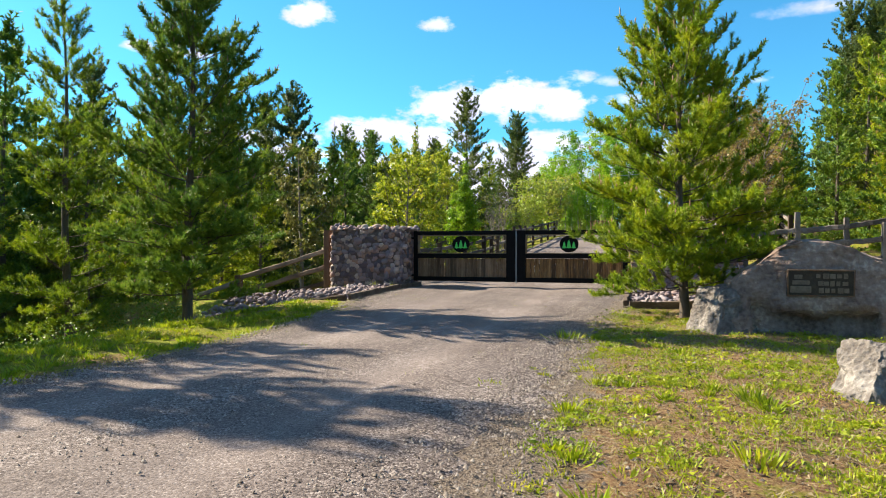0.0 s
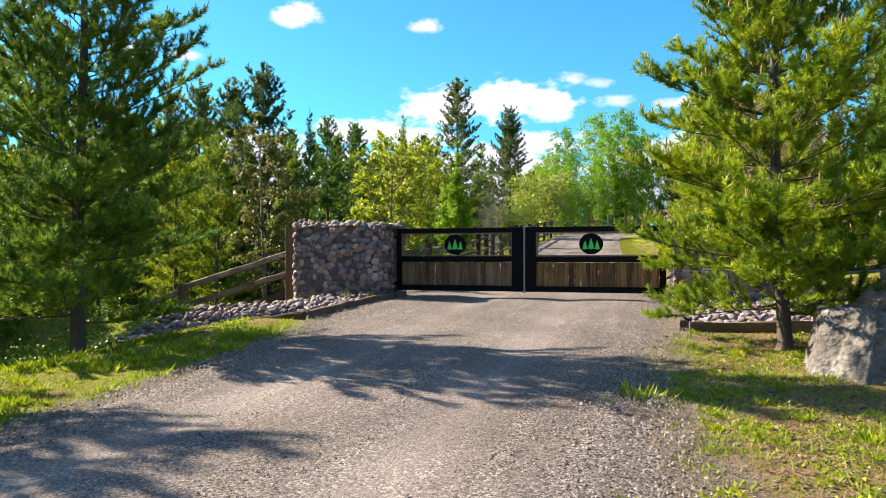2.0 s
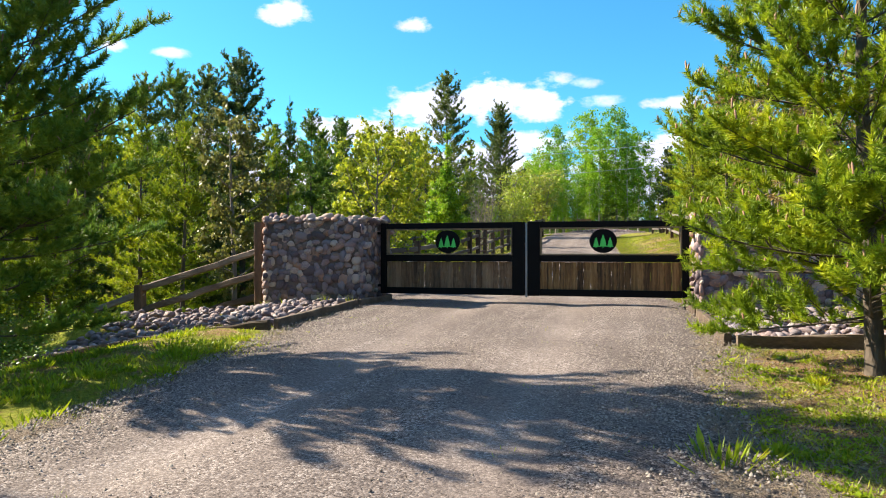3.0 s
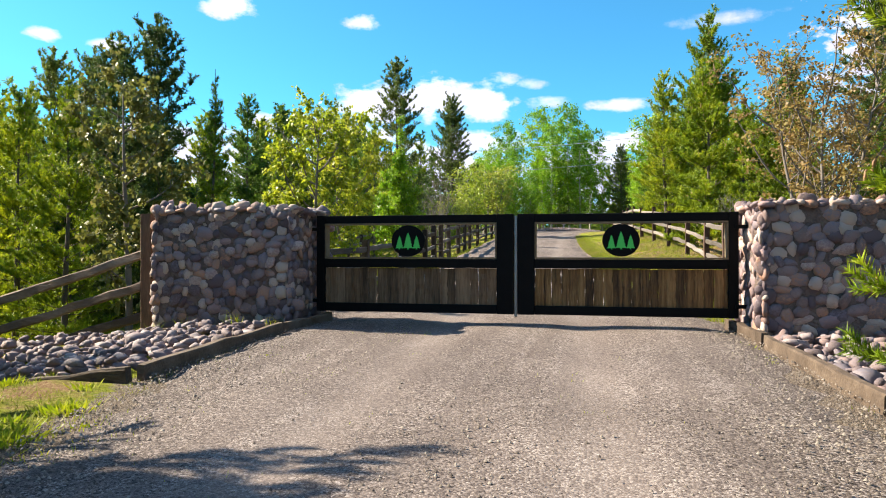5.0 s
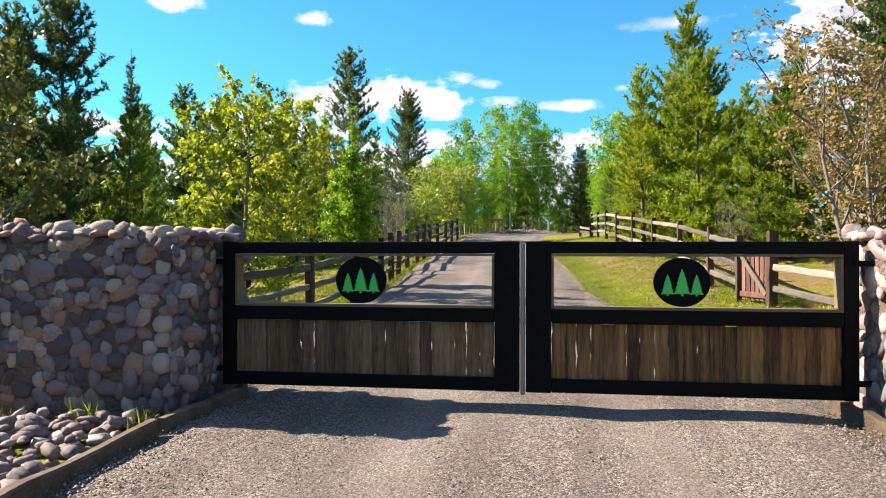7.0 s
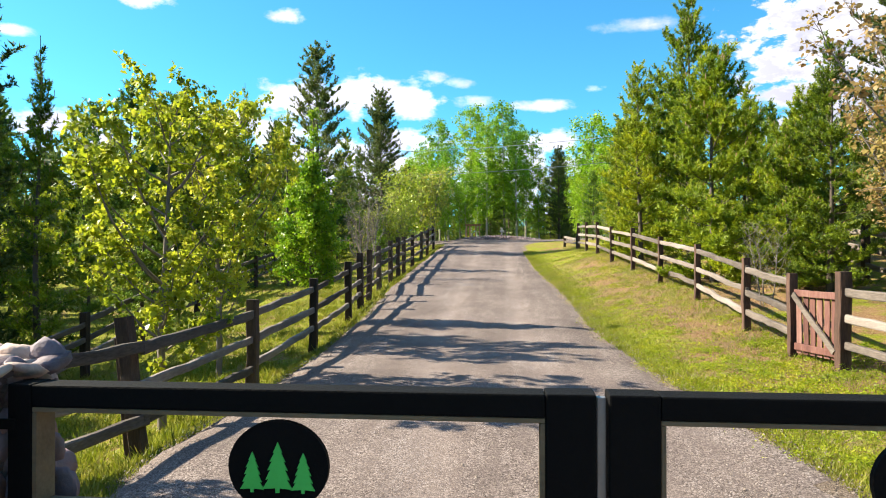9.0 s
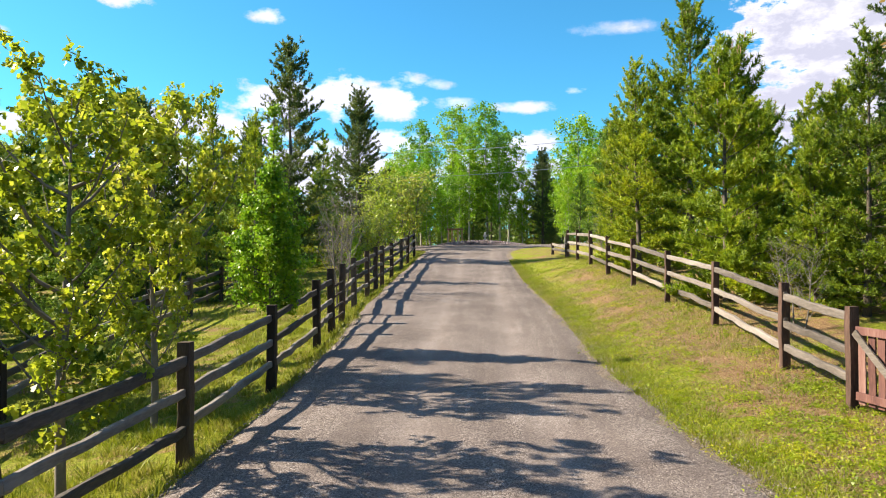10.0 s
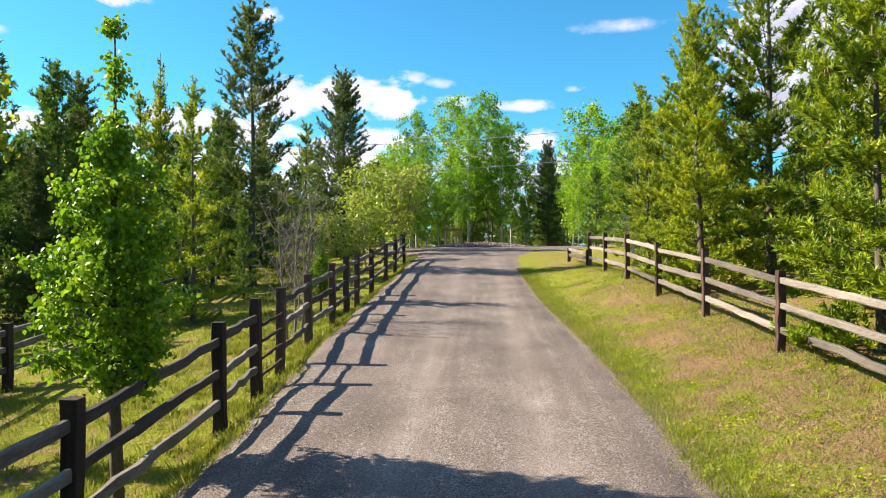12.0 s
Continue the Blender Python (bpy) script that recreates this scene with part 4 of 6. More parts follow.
HIGH_SIDE = [(8.6, 9.0, 0.8, 0), (10.2, 12.0, 0.9, 1), (7.2, 31.5, 1.0, 1), (9.5, 22.0, 0.6, 0), (9.8, 27.0, 0.72, 1), (5.8, 35.0, 0.9, 0), (9.0, 36.0, 1.1, 1), (7.0, 42, 1.0, 0), (12, 18, 1.2, 3), (12.5, 32, 0.78, 0), (8.6, 19.0, 0.55, 1), (8.3, 25.0, 0.6, 0), (11.0, 30.0, 0.75, 1), (7.4, 27.0, 0.7, 1), (6.6, 38.5, 0.9, 1), (8.4, 45.5, 1.0, 1), (5.6, 45.0, 0.6, 0), (10.8, 17.0, 0.6, 0), (11.5, 5.5, 1.2, 1), (9.3, 4.0, 0.95, 0), (13, 0.5, 1.3, 3), (10.6, -1.0, 1.0, 1), (13.5, -5.0, 1.2, 0), (16, 9, 1.3, 1), (17, -1, 1.3, 0), (15, 24, 1.3, 0), (17, 44, 1.0, 0), (11, 45, 1.2, 1), (14, 52, 1.2, 0), (20, 15, 1.4, 1), (21, 30, 1.4, 3), (20, 4, 1.4, 0)]
for x, y, s, a in ((-7.6, -8.4, 0.54, 30), (-6.85, -10.2, 0.58, 150), (-7.7, -11.1, 0.60, 270), (-6.7, -9.25, 0.46, 200), (-6.3, -10.9, 0.50, 80)):
    again(far_e, x, y, s, a, 1.24)
KINDS = (far_a, far_b, far_c, far_d, far_e)
for x, y, s, k in LOW_SIDE + HIGH_SIDE:
    if x < -13 and 2 < y < 24:
        x, s = x - 3.5, s * 0.9
    again(KINDS[k], x, y, s * (0.72 if k == 3 else 1.0) * rng.uniform(0.94, 1.06), rng.uniform(0, 360), rng.uniform(0.92, 1.1))

maple = broadleaf("maple_tree", 4.7, 1.5, 41, M_MAPLE, "young maple with yellow-green spring leaves behind the fence", leaves=8600, size=0.068, bare=0.16, limbs=27, steep=1.0, clump=0.045, twig=0.13, bark=M_TWIG, hang=0.7)
put(maple, -5.10, 6.2, 1.0)
again(maple, -5.65, 9.3, 0.92, 130, 1.2)
maple_far = broadleaf("maple_tree", 4.6, 1.4, 43, M_MAPLE, "bushy yellow-green maple below the driveway fence", leaves=4200, size=0.12, outline=LEAF_SMALL, bare=0.14, limbs=26, steep=0.95, clump=0.10, twig=0.12, bark=M_TWIG)
put(maple_far, -14.6, 16.2, 0.8, 300)
cherry = broadleaf("cherry_tree", 4.8, 1.5, 44, M_CHERRY, "airy ornamental tree with pale green and bronze leaves", leaves=1900, size=0.17, outline=LEAF_SMALL, bare=0.14, limbs=24, steep=1.0, clump=0.11, twig=0.14, bark=M_TWIG, stems=2)
put(cherry, -6.3, 33.0, 0.62)
for x, y, s, a in ((-6.5, 38.0, 0.8, 40), (-7.4, 43.5, 1.15, 90), (-6.0, 47.0, 1.15, 160), (-8.4, 36.5, 0.6, 250), (-6.8, 51.5, 1.3, 20)):
    again(cherry, x, y, s, a)

linden = broadleaf("linden_tree", 5.40, 1.15, 47, M_LINDEN, "young columnar tree with bright green leaves behind the fence", leaves=15000, size=0.060, outline=LEAF_OVAL, bare=0.24, limbs=84, steep=0.25, shape="egg", clump=0.06, twig=0.08, hang=0.8)
put(linden, -4.66, 12.1)
again(linden, -5.4, 24.0, 0.5, 60)
bronze = broadleaf("crabapple_tree", 5.0, 1.5, 53, M_RED, "ornamental tree with golden and bronze spring leaves behind the stone pillar", leaves=6200, size=0.070, outline=LEAF_OVAL, bare=0.16, limbs=15, steep=1.3, shape="upright", stems=3, bark=M_TWIG, clump=0.05, twig=0.10)
put(bronze, 5.15, 5.3)
again(bronze, 6.3, 7.9, 0.75, 100)
alder = broadleaf("alder_tree", 5.2, 1.35, 57, M_OLIVE, "slim tree with small dull olive leaves behind the stone pillar", leaves=5200, size=0.085, outline=LEAF_OVAL, bare=0.12, limbs=24, steep=0.7, bark=M_TWIG, clump=0.05, twig=0.11, hang=0.9)
put(alder, -6.85, 2.2)
aspen = broadleaf("aspen_tree", 17.0, 2.6, 61, M_ASPEN, "tall aspen with fresh green leaves and pale bark", leaves=7200, size=0.25, outline=LEAF_SMALL, bare=0.16, limbs=46, steep=0.9, shape="upright", clump=0.27, twig=0.28, bark=M_PALE, category="aspen tree", trunk_r=0.009)
put(aspen, -4.5, 80)
aspen_b = broadleaf("aspen_tree", 13.0, 2.4, 67, M_ASPEN, "bushy aspen with fresh green leaves", leaves=4400, size=0.25, outline=LEAF_SMALL, bare=0.10, limbs=40, steep=0.8, shape="upright", clump=0.27, twig=0.28, bark=M_PALE, category="aspen tree", trunk_r=0.009)
put(aspen_b, 8.0, 63)
for x, y, s in ((-0.5, 77, 0.98), (-8, 76, 0.85), (2.0, 82, 0.85), (-2.5, 72, 0.8), (-6.5, 70, 0.62), (0.8, 73, 0.75)):
    again(aspen, x, y, s, 50 * x + y)
for x, y, s in ((-9, 62, 0.62), (-7.5, 55, 0.45), (-10, 70, 0.7), (-11.5, 57, 0.6), (10.5, 66, 0.95), (12, 58, 0.9), (6.3, 58, 0.5), (-5.8, 58, 0.42), (-8.8, 58, 0.55), (-5.0, 66, 0.5), (9.0, 70, 0.9), (7.2, 68, 0.75), (-4.2, 62, 0.55), (-7.6, 66, 0.7), (-3.4, 68, 0.6), (-9.6, 74, 0.9), (3.4, 76, 0.75), (7.4, 54, 0.5), (8.8, 58, 0.7), (-9.4, 64, 0.7), (12.5, 68, 1.0), (6.0, 80, 0.7)):
    again(aspen_b, x, y, s, 77 * x + y)
for x, y, s, k in ((-2.2, 76, 1.3, 0), (5.5, 74, 0.9, 2), (7, 90, 1.0, 3), (13, 75, 1.2, 0), (-13, 80, 0.75, 2), (-10, 92, 1.3, 0), (-5, 94, 1.2, 1), (0, 96, 1.3, 0), (5, 95, 1.2, 1), (10, 96, 1.3, 0), (16, 90, 1.4, 1), (-17, 90, 1.1, 0), (-22, 85, 1.4, 1), (20, 80, 1.4, 0), (3.6, 88, 0.8, 0), (-1.5, 87, 0.7, 1), (2.0, 92, 0.9, 0), (-6.5, 90, 1.0, 0), (5.2, 84, 0.55, 1), (-3.6, 90, 0.8, 1), (-8, 86, 0.8, 1)):
    again(KINDS[k], x, y, s, 40 * x)
bare_bush = broadleaf("bare_shrub", 3.8, 0.85, 71, M_TWIG, "tall leafless grey shrub behind the fence", leaves=0, bare=0.14, limbs=20, steep=1.25, shape="upright", stems=3, bark=M_TWIG, category="shrub", twig=0.07)
put(bare_bush, -5.27, 20.7)
again(bare_bush, -6.6, 26.5, 0.75, 80)
again(bare_bush, 4.9, 11.7, 0.46, 30)
again(bare_bush, 4.6, 29.5, 0.5, 100)

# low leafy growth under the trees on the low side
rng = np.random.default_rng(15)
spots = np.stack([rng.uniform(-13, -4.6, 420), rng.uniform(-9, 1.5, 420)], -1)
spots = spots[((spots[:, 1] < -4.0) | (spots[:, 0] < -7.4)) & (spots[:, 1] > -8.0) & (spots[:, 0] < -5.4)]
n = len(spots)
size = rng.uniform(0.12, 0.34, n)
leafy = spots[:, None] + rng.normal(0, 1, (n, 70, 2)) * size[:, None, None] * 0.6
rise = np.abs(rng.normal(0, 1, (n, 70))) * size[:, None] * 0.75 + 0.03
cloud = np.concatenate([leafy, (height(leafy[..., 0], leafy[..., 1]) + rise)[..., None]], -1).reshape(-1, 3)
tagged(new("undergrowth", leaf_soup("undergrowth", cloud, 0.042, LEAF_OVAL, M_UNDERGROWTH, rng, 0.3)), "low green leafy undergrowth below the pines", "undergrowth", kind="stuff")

# far woods that close the view
rng = np.random.default_rng(9)
spots = []
for k in range(1000):
    a = rng.uniform(0, 2 * math.pi)
    r = rng.uniform(38, 185)
    x, y = math.cos(a) * r, 30 + math.sin(a) * r
    if (abs(x) > 27 or y > 98 or y < -40) and math.hypot(x, y + 10) > 30:
        spots.append((x, y, rng.uniform(7, 12)))
tri = []
for x, y, h in spots:
    z0 = hz(x, y)
    n = 170
    f = rng.uniform(0.06, 1, n)
    a = rng.uniform(0, 6.28, n)
    r = 2.2 * (1 - f) ** 0.8 * rng.uniform(0.4, 1.1, n) + 0.1
    c = np.stack([x + np.cos(a) * r, y + np.sin(a) * r, z0 + f * h], -1)
    d = rng.normal(0, 0.5, (n, 3, 3)) * np.array([1, 1, 0.8])
    tri.append(c[:, None] + d)
tagged(new("far_woods", soup("far_woods", np.concatenate(tri), M_SPRUCE)), "distant dark green conifer woods", "woods", kind="stuff")


# ---- driveway gate ----
def box(x0, x1, y0, y1, z0, z1, bevel=0.006):
    bm = bmesh.new()
    bmesh.ops.create_cube(bm, size=1, matrix=Matrix.LocRotScale(((x0 + x1) / 2, (y0 + y1) / 2, (z0 + z1) / 2), None, (x1 - x0, y1 - y0, z1 - z0)))
    if bevel:
        bmesh.ops.bevel(bm, geom=bm.edges[:], offset=bevel, segments=2, affect="EDGES", profile=0.6)
    return bm


def disc(rx, rz, y0, y1, sides=40):
    bm = bmesh.new()
    a = [2 * math.pi * k / sides for k in range(sides)]
    front = [bm.verts.new((rx * math.cos(t), y0, rz * math.sin(t))) for t in a]
    rear = [bm.verts.new((rx * math.cos(t), y1, rz * math.sin(t))) for t in a]
    bm.faces.new(front)
    bm.faces.new(rear[::-1])
    for k in range(sides):
        j = (k + 1) % sides
        bm.faces.new((front[k], rear[k], rear[j], front[j]))
    bmesh.ops.recalc_face_normals(bm, faces=bm.faces[:])
    return bm


def cut_tree(h, w, y0, y1):
    """A fir silhouette cut from sheet: five drooping tiers and a stem."""
    half = [(0.07, 0.0), (0.07, 0.09), (0.52, 0.07), (0.31, 0.27), (0.42, 0.25), (0.25, 0.46), (0.35, 0.44), (0.19, 0.63), (0.27, 0.61), (0.11, 0.80), (0.16, 0.79), (0.0, 1.0)]
    line = [(x * w, z * h) for x, z in half] + [(-x * w, z * h) for x, z in half[-2::-1]]
    bm = bmesh.new()
    front = [bm.verts.new((x, y0, z)) for x, z in line]
    rear = [bm.verts.new((x, y1, z)) for x, z in line]
    bm.faces.new(front)
    bm.faces.new(rear[::-1])
    n = len(line)
    for k in range(n):
        bm.faces.new((front[k], rear[k], rear[(k + 1) % n], front[(k + 1) % n]))
    bmesh.ops.recalc_face_normals(bm, faces=bm.faces[:])
    return bm


def gate_leaf(side, seed):
    """side -1: hinged on the pillar at negative x. Frame of black timber, lined window with emblem, board panel."""
    rng = np.random.default_rng(seed)
    root = thing("gate_leaf", pose(0, 0, 0), "black-framed timber gate leaf with open window and brown boards, closed", "gate", "two gate leaves")
    hinge, latch = (2.52 if side < 0 else 2.51), 0.025
    zb, zt, wb, wt, pt = 0.105, 1.31, 0.768, 1.212, 0.658
    in_h, in_l = hinge - 0.105, 0.225
    pb = 0.215

    def bar(name, a, b, z0, z1, y0=-0.07, y1=0.07, mat=M_BLACK, bevel=0.008, label=""):
        x0, x1 = sorted((side * a, side * b))
        return part(name, box(x0, x1, y0, y1, z0, z1, bevel), mat, root, label)

    bar("hinge_stile", in_h, hinge, zb, zt)
    bar("latch_stile", latch, in_l, zb, zt)
    bar("top_rail", in_l + 0.002, in_h - 0.002, wt, zt - 0.003, -0.067, 0.067)
    bar("middle_rail", in_l + 0.002, in_h - 0.002, pt, wb, -0.067, 0.067)
    bar("bottom_rail", in_l + 0.002, in_h - 0.002, zb + 0.003, pb, -0.067, 0.067)
    t = 0.022
    bar("window_lining", in_l + 0.002, in_h - 0.002, wt - t, wt - 0.002, -0.062, 0.062, M_LINING, 0.003, "bare wood lining")
    bar("window_lining", in_l + 0.002, in_h - 0.002, wb + 0.002, wb + t, -0.062, 0.062, M_LINING, 0.003, "bare wood lining")
    bar("window_lining", in_l + 0.002, in_l + t, wb + t + 0.002, wt - t - 0.002, -0.062, 0.062, M_LINING, 0.003, "bare wood lining")
    bar("window_lining", in_h - t, in_h - 0.002, wb + t + 0.002, wt - t - 0.002, -0.062, 0.062, M_LINING, 0.003, "bare wood lining")
    x = in_l + 0.006
    while x < in_h - 0.05:
        w = min(rng.uniform(0.082, 0.112), in_h - 0.004 - x)
        z1 = pt - 0.004 - (rng.random() < 0.25) * rng.uniform(0, 0.008)
        me = beam((side * (x + w / 2), rng.normal(-0.012, 0.004), pb - 0.012), (side * (x + w / 2) + rng.normal(0, 0.002), rng.normal(-0.012, 0.004), z1), w + 0.002, 0.034, (0, 1, 0), 0.0032, int(rng.integers(1e6)), 7, 0.42)
        part("board", me, M_BOARD_SHADED if side < 0 else M_BOARD, root)
        x += w + rng.choice([0.001, 0.002, 0.009], p=[0.55, 0.33, 0.12])
    cx = -1.322 if side < 0 else 1.225
    cz = 0.99
    em = part("emblem", disc(0.212, 0.190, -0.075, -0.045), M_BLACK, root, "round black sheet emblem", pose(cx, 0, cz))
    for dx, s in ((-0.108, 0.80), (0.0, 1.0), (0.108, 0.80)):
        part("tree_shape", cut_tree(0.208 * s, 0.122 * s, -0.083, -0.077), M_GREEN, em, "bright green fir silhouette", pose(dx, 0, -0.105))
    for z in (1.14, 0.24):
        bar("hinge", hinge - 0.04, hinge + 0.09, z - 0.022, z + 0.022, -0.085, -0.068, M_BLACK, 0.003)
    if side > 0:
        bar("latch_post", -0.018, 0.018, zb - 0.03, zt - 0.02, -0.02, 0.02, M_STEEL, 0.004, "galvanised centre post")
    return root


gate_leaf(-1, 4)
gate_leaf(1, 5)


# ---- stone pillars ----
STONES = []
for k in range(14):
    v, f = stone_shape(100 + k, 0.8)
    STONES.append((v, f))
STONE_MESH = [packed("stone", v[None], f, M_STONE) for v, f in STONES]
COBBLES = []
for k in range(14):
    v, f = stone_shape(300 + k, 0.7)
    rg = np.random.default_rng(900 + k)
    for c in range(9):
        d = rg.normal(0, 1, 3)
        d /= np.linalg.norm(d)
        over = np.clip(v @ d - rg.uniform(0.40, 0.76), 0, None)
        v = v - over[:, None] * d * 0.9
    COBBLES.append((v, f))
COBBLE_MESH = [packed("cobble", v[None], f, M_COBBLE) for v, f in COBBLES]


def courses(w, h, rng, small=0.085, big=0.185, row=0.108):
    """Stones in loose courses over a rectangle: centre u, v and half sizes."""
    out, v = [], 0.0
    while v < h:
        rh = row * rng.uniform(0.8, 1.3)
        u = -rng.uniform(0, 0.06)
        while u < w:
            sw = rng.uniform(small, big) * rng.choice([0.7, 1.0, 1.0, 1.2])
            out.append((u + sw / 2, v + rh / 2 + rng.normal(0, 0.022), sw * rng.uniform(0.50, 0.60), rh * rng.uniform(0.48, 0.68)))
            u += sw * 0.95
        v += rh * 0.93
    return out


def pillar(x0, x1, seed, inner):
    """A rubble pillar: mortar core, river stones set proud on every side and on top. inner: +1 if the gate is at its +x side."""
    rng = np.random.default_rng(seed)
    y0, y1, zb, zt = -0.68, 0.31, -0.22, 1.365
    root = thing("stone_pillar", pose((x0 + x1) / 2, 0, 0), "gate pillar of rounded grey and brown river stones in mortar", "pillar", "two gate pillars")
    cx = (x0 + x1) / 2
    w, d, h = x1 - x0, y1 - y0, zt - zb
    bm = box(-w / 2 + 0.022, w / 2 - 0.022, y0 + 0.022, y1 - 0.022, zb, zt - 0.02, 0.08)
    part("mortar_core", bm, M_MORTAR, root, "grey mortar")
    sets = []
    sets.append(("front", courses(w, h, rng)))
    sets.append(("inner", courses(d, h, rng)))
    sets.append(("outer", courses(d, h, rng)))
    sets.append(("rear", courses(w, h, rng)))
    sets.append(("top", courses(w, d, rng, 0.08, 0.17, 0.11)))
    fill, singles = [], 0
    for face, stones in sets:
        for u, v, a, b in stones:
            depth = rng.uniform(0.026, 0.042)
            proud = rng.normal(-0.002, 0.009)
            bulge = 0.05 * math.sin(math.pi * min(1, max(0, v / h)))
            if face == "front":
                p, rot = (u - w / 2, y0 + 0.042 - proud - bulge * 0.3, zb + v), (90, 0, 0)
            elif face == "rear":
                p, rot = (u - w / 2, y1 - 0.035 + proud, zb + v), (90, 0, 180)
            elif face == "inner":
                p, rot = (inner * (w / 2 - 0.035 + proud), y0 + u, zb + v), (90, 0, 90)
            elif face == "outer":
                p, rot = (-inner * (w / 2 - 0.035 + proud), y0 + u, zb + v), (90, 0, 90)
            else:
                p, rot = (u - w / 2, y0 + v, zt - 0.012 + proud), (0, 0, 0)
            k = int(rng.integers(len(STONES)))
            m = pose(*p, *rot) @ pose(0, 0, 0, rng.normal(0, 10), rng.normal(0, 10), rng.normal(0, 17)) @ Matrix.Diagonal((a * 1.06, b * 1.10, depth * 1.15, 1))
            if face in ("front", "inner") and singles < 300:
                ob = new("stone", STONE_MESH[k])
                ob.parent = root
                ob.matrix_basis = m
                singles += 1
            else:
                mm = np.array(m)
                fill.append(STONES[k][0] @ mm[:3, :3].T + mm[:3, 3])
    faces = STONES[0][1]
    tagged(part("stone_infill", packed("stone_infill", np.array(fill), faces, M_STONE_FILL), None, root), kind="stuff")
    return root


pillar(-4.42, -2.575, 11, 1)
pillar(2.585, 4.72, 12, -1)


# ---- timber-edged stone beds ----
def timber(p, q, name="landscape_timber", w=0.070, h=0.20, seed=0):
    me = beam(p, q, w, h, (0, 0, 1), 0.008, seed, 8, 0.18)
    ob = new(name, me)
    me.materials.append(M_TIMBER)
    return tagged(ob, "weathered grey-brown landscape timber edging a stone bed", "timber", "bed edging")


def timber_line(points, seed):
    for k in range(len(points) - 1):
        (xa, ya), (xb, yb) = points[k], points[k + 1]
        n = max(1, round(math.hypot(xb - xa, yb - ya) / 2.4))
        for i in range(n):
            a, b = i / n, (i + 1) / n - 0.01
            p = (xa + (xb - xa) * a, ya + (yb - ya) * a)
            q = (xa + (xb - xa) * b, ya + (yb - ya) * b)
            timber((*p, hz(*p) + 0.030), (*q, hz(*q) + 0.030), seed=seed + 10 * k + i)


timber_line([(-2.40, 0.1), (-2.50, -1.08)], 1)
timber_line([(-2.53, -1.10), (-2.58, -3.54)], 2)
timber_line([(-2.62, -3.60), (-7.1, -3.42)], 3)
timber_line([(-2.65, -0.84), (-7.0, -0.84)], 4)
timber_line([(2.44, 0.2), (2.54, -1.05)], 5)
timber_line([(2.55, -1.08), (2.63, -3.62)], 6)
timber_line([(2.70, -3.70), (6.0, -3.30)], 7)


def stone_bed(x0, x1, y0, y1, seed, inside, label, mound=0.0):
    rng = np.random.default_rng(seed)
    root = thing("stone_bed", pose((x0 + x1) / 2, (y0 + y1) / 2, hz((x0 + x1) / 2, (y0 + y1) / 2)), label, "stone bed", "stone beds")
    o = Vector(root.matrix_basis.translation)
    fill, singles = [], 0
    for layer in range(2):
        for u, v, a, b in courses(x1 - x0, y1 - y0, rng, 0.10, 0.26, 0.145):
            x, y = x0 + u, y0 + v
            if not inside(x, y):
                continue
            a, b = a * rng.uniform(0.75, 1.05), b * rng.uniform(0.85, 1.3)
            if layer:
                if rng.random() < 0.30:
                    continue
                a, b = a * 0.8, b * 0.85
            k = int(rng.integers(len(STONES)))
            z = hz(x, y) + (0.020 if layer == 0 else 0.078) + rng.normal(0, 0.016) + mound * math.sin(math.pi * min(1, max(0, u / (x1 - x0)))) * math.sin(math.pi * min(1, max(0, v / (y1 - y0))))
            m = Matrix.Translation(Vector((x, y, z)) - o) @ pose(0, 0, 0, rng.normal(0, 14), rng.normal(0, 14), rng.uniform(-50, 50)) @ Matrix.Diagonal((a, b, min(a, b) * 0.85, 1))
            if layer == 1 and singles < 300:
                ob = new("cobble", COBBLE_MESH[k])
                ob.parent = root
                ob.matrix_basis = m
                singles += 1
            else:
                mm = np.array(m)
                fill.append(COBBLES[k][0] @ mm[:3, :3].T + mm[:3, 3])
    tagged(part("cobble_infill", packed("cobble_infill", np.array(fill), COBBLES[0][1], M_COBBLE_FILL), None, root), kind="stuff")
    return root


stone_bed(-7.2, -2.5, -3.58, -0.92, 21, lambda x, y: x < -2.67 + 0.02 * (y + 3.4) and y > -3.50 + (-2.7 - x) * 0.057 and x > -7.0 + 0.25 * (y + 3.4), "bed of rounded pale grey river cobbles edged with timber")
stone_bed(2.5, 6.0, -3.6, -0.75, 22, lambda x, y: x > 2.72 - 0.04 * (y + 3.6) and y > -3.58 + (x - 2.7) * 0.12, "bed of rounded pale grey river cobbles below the pillar")


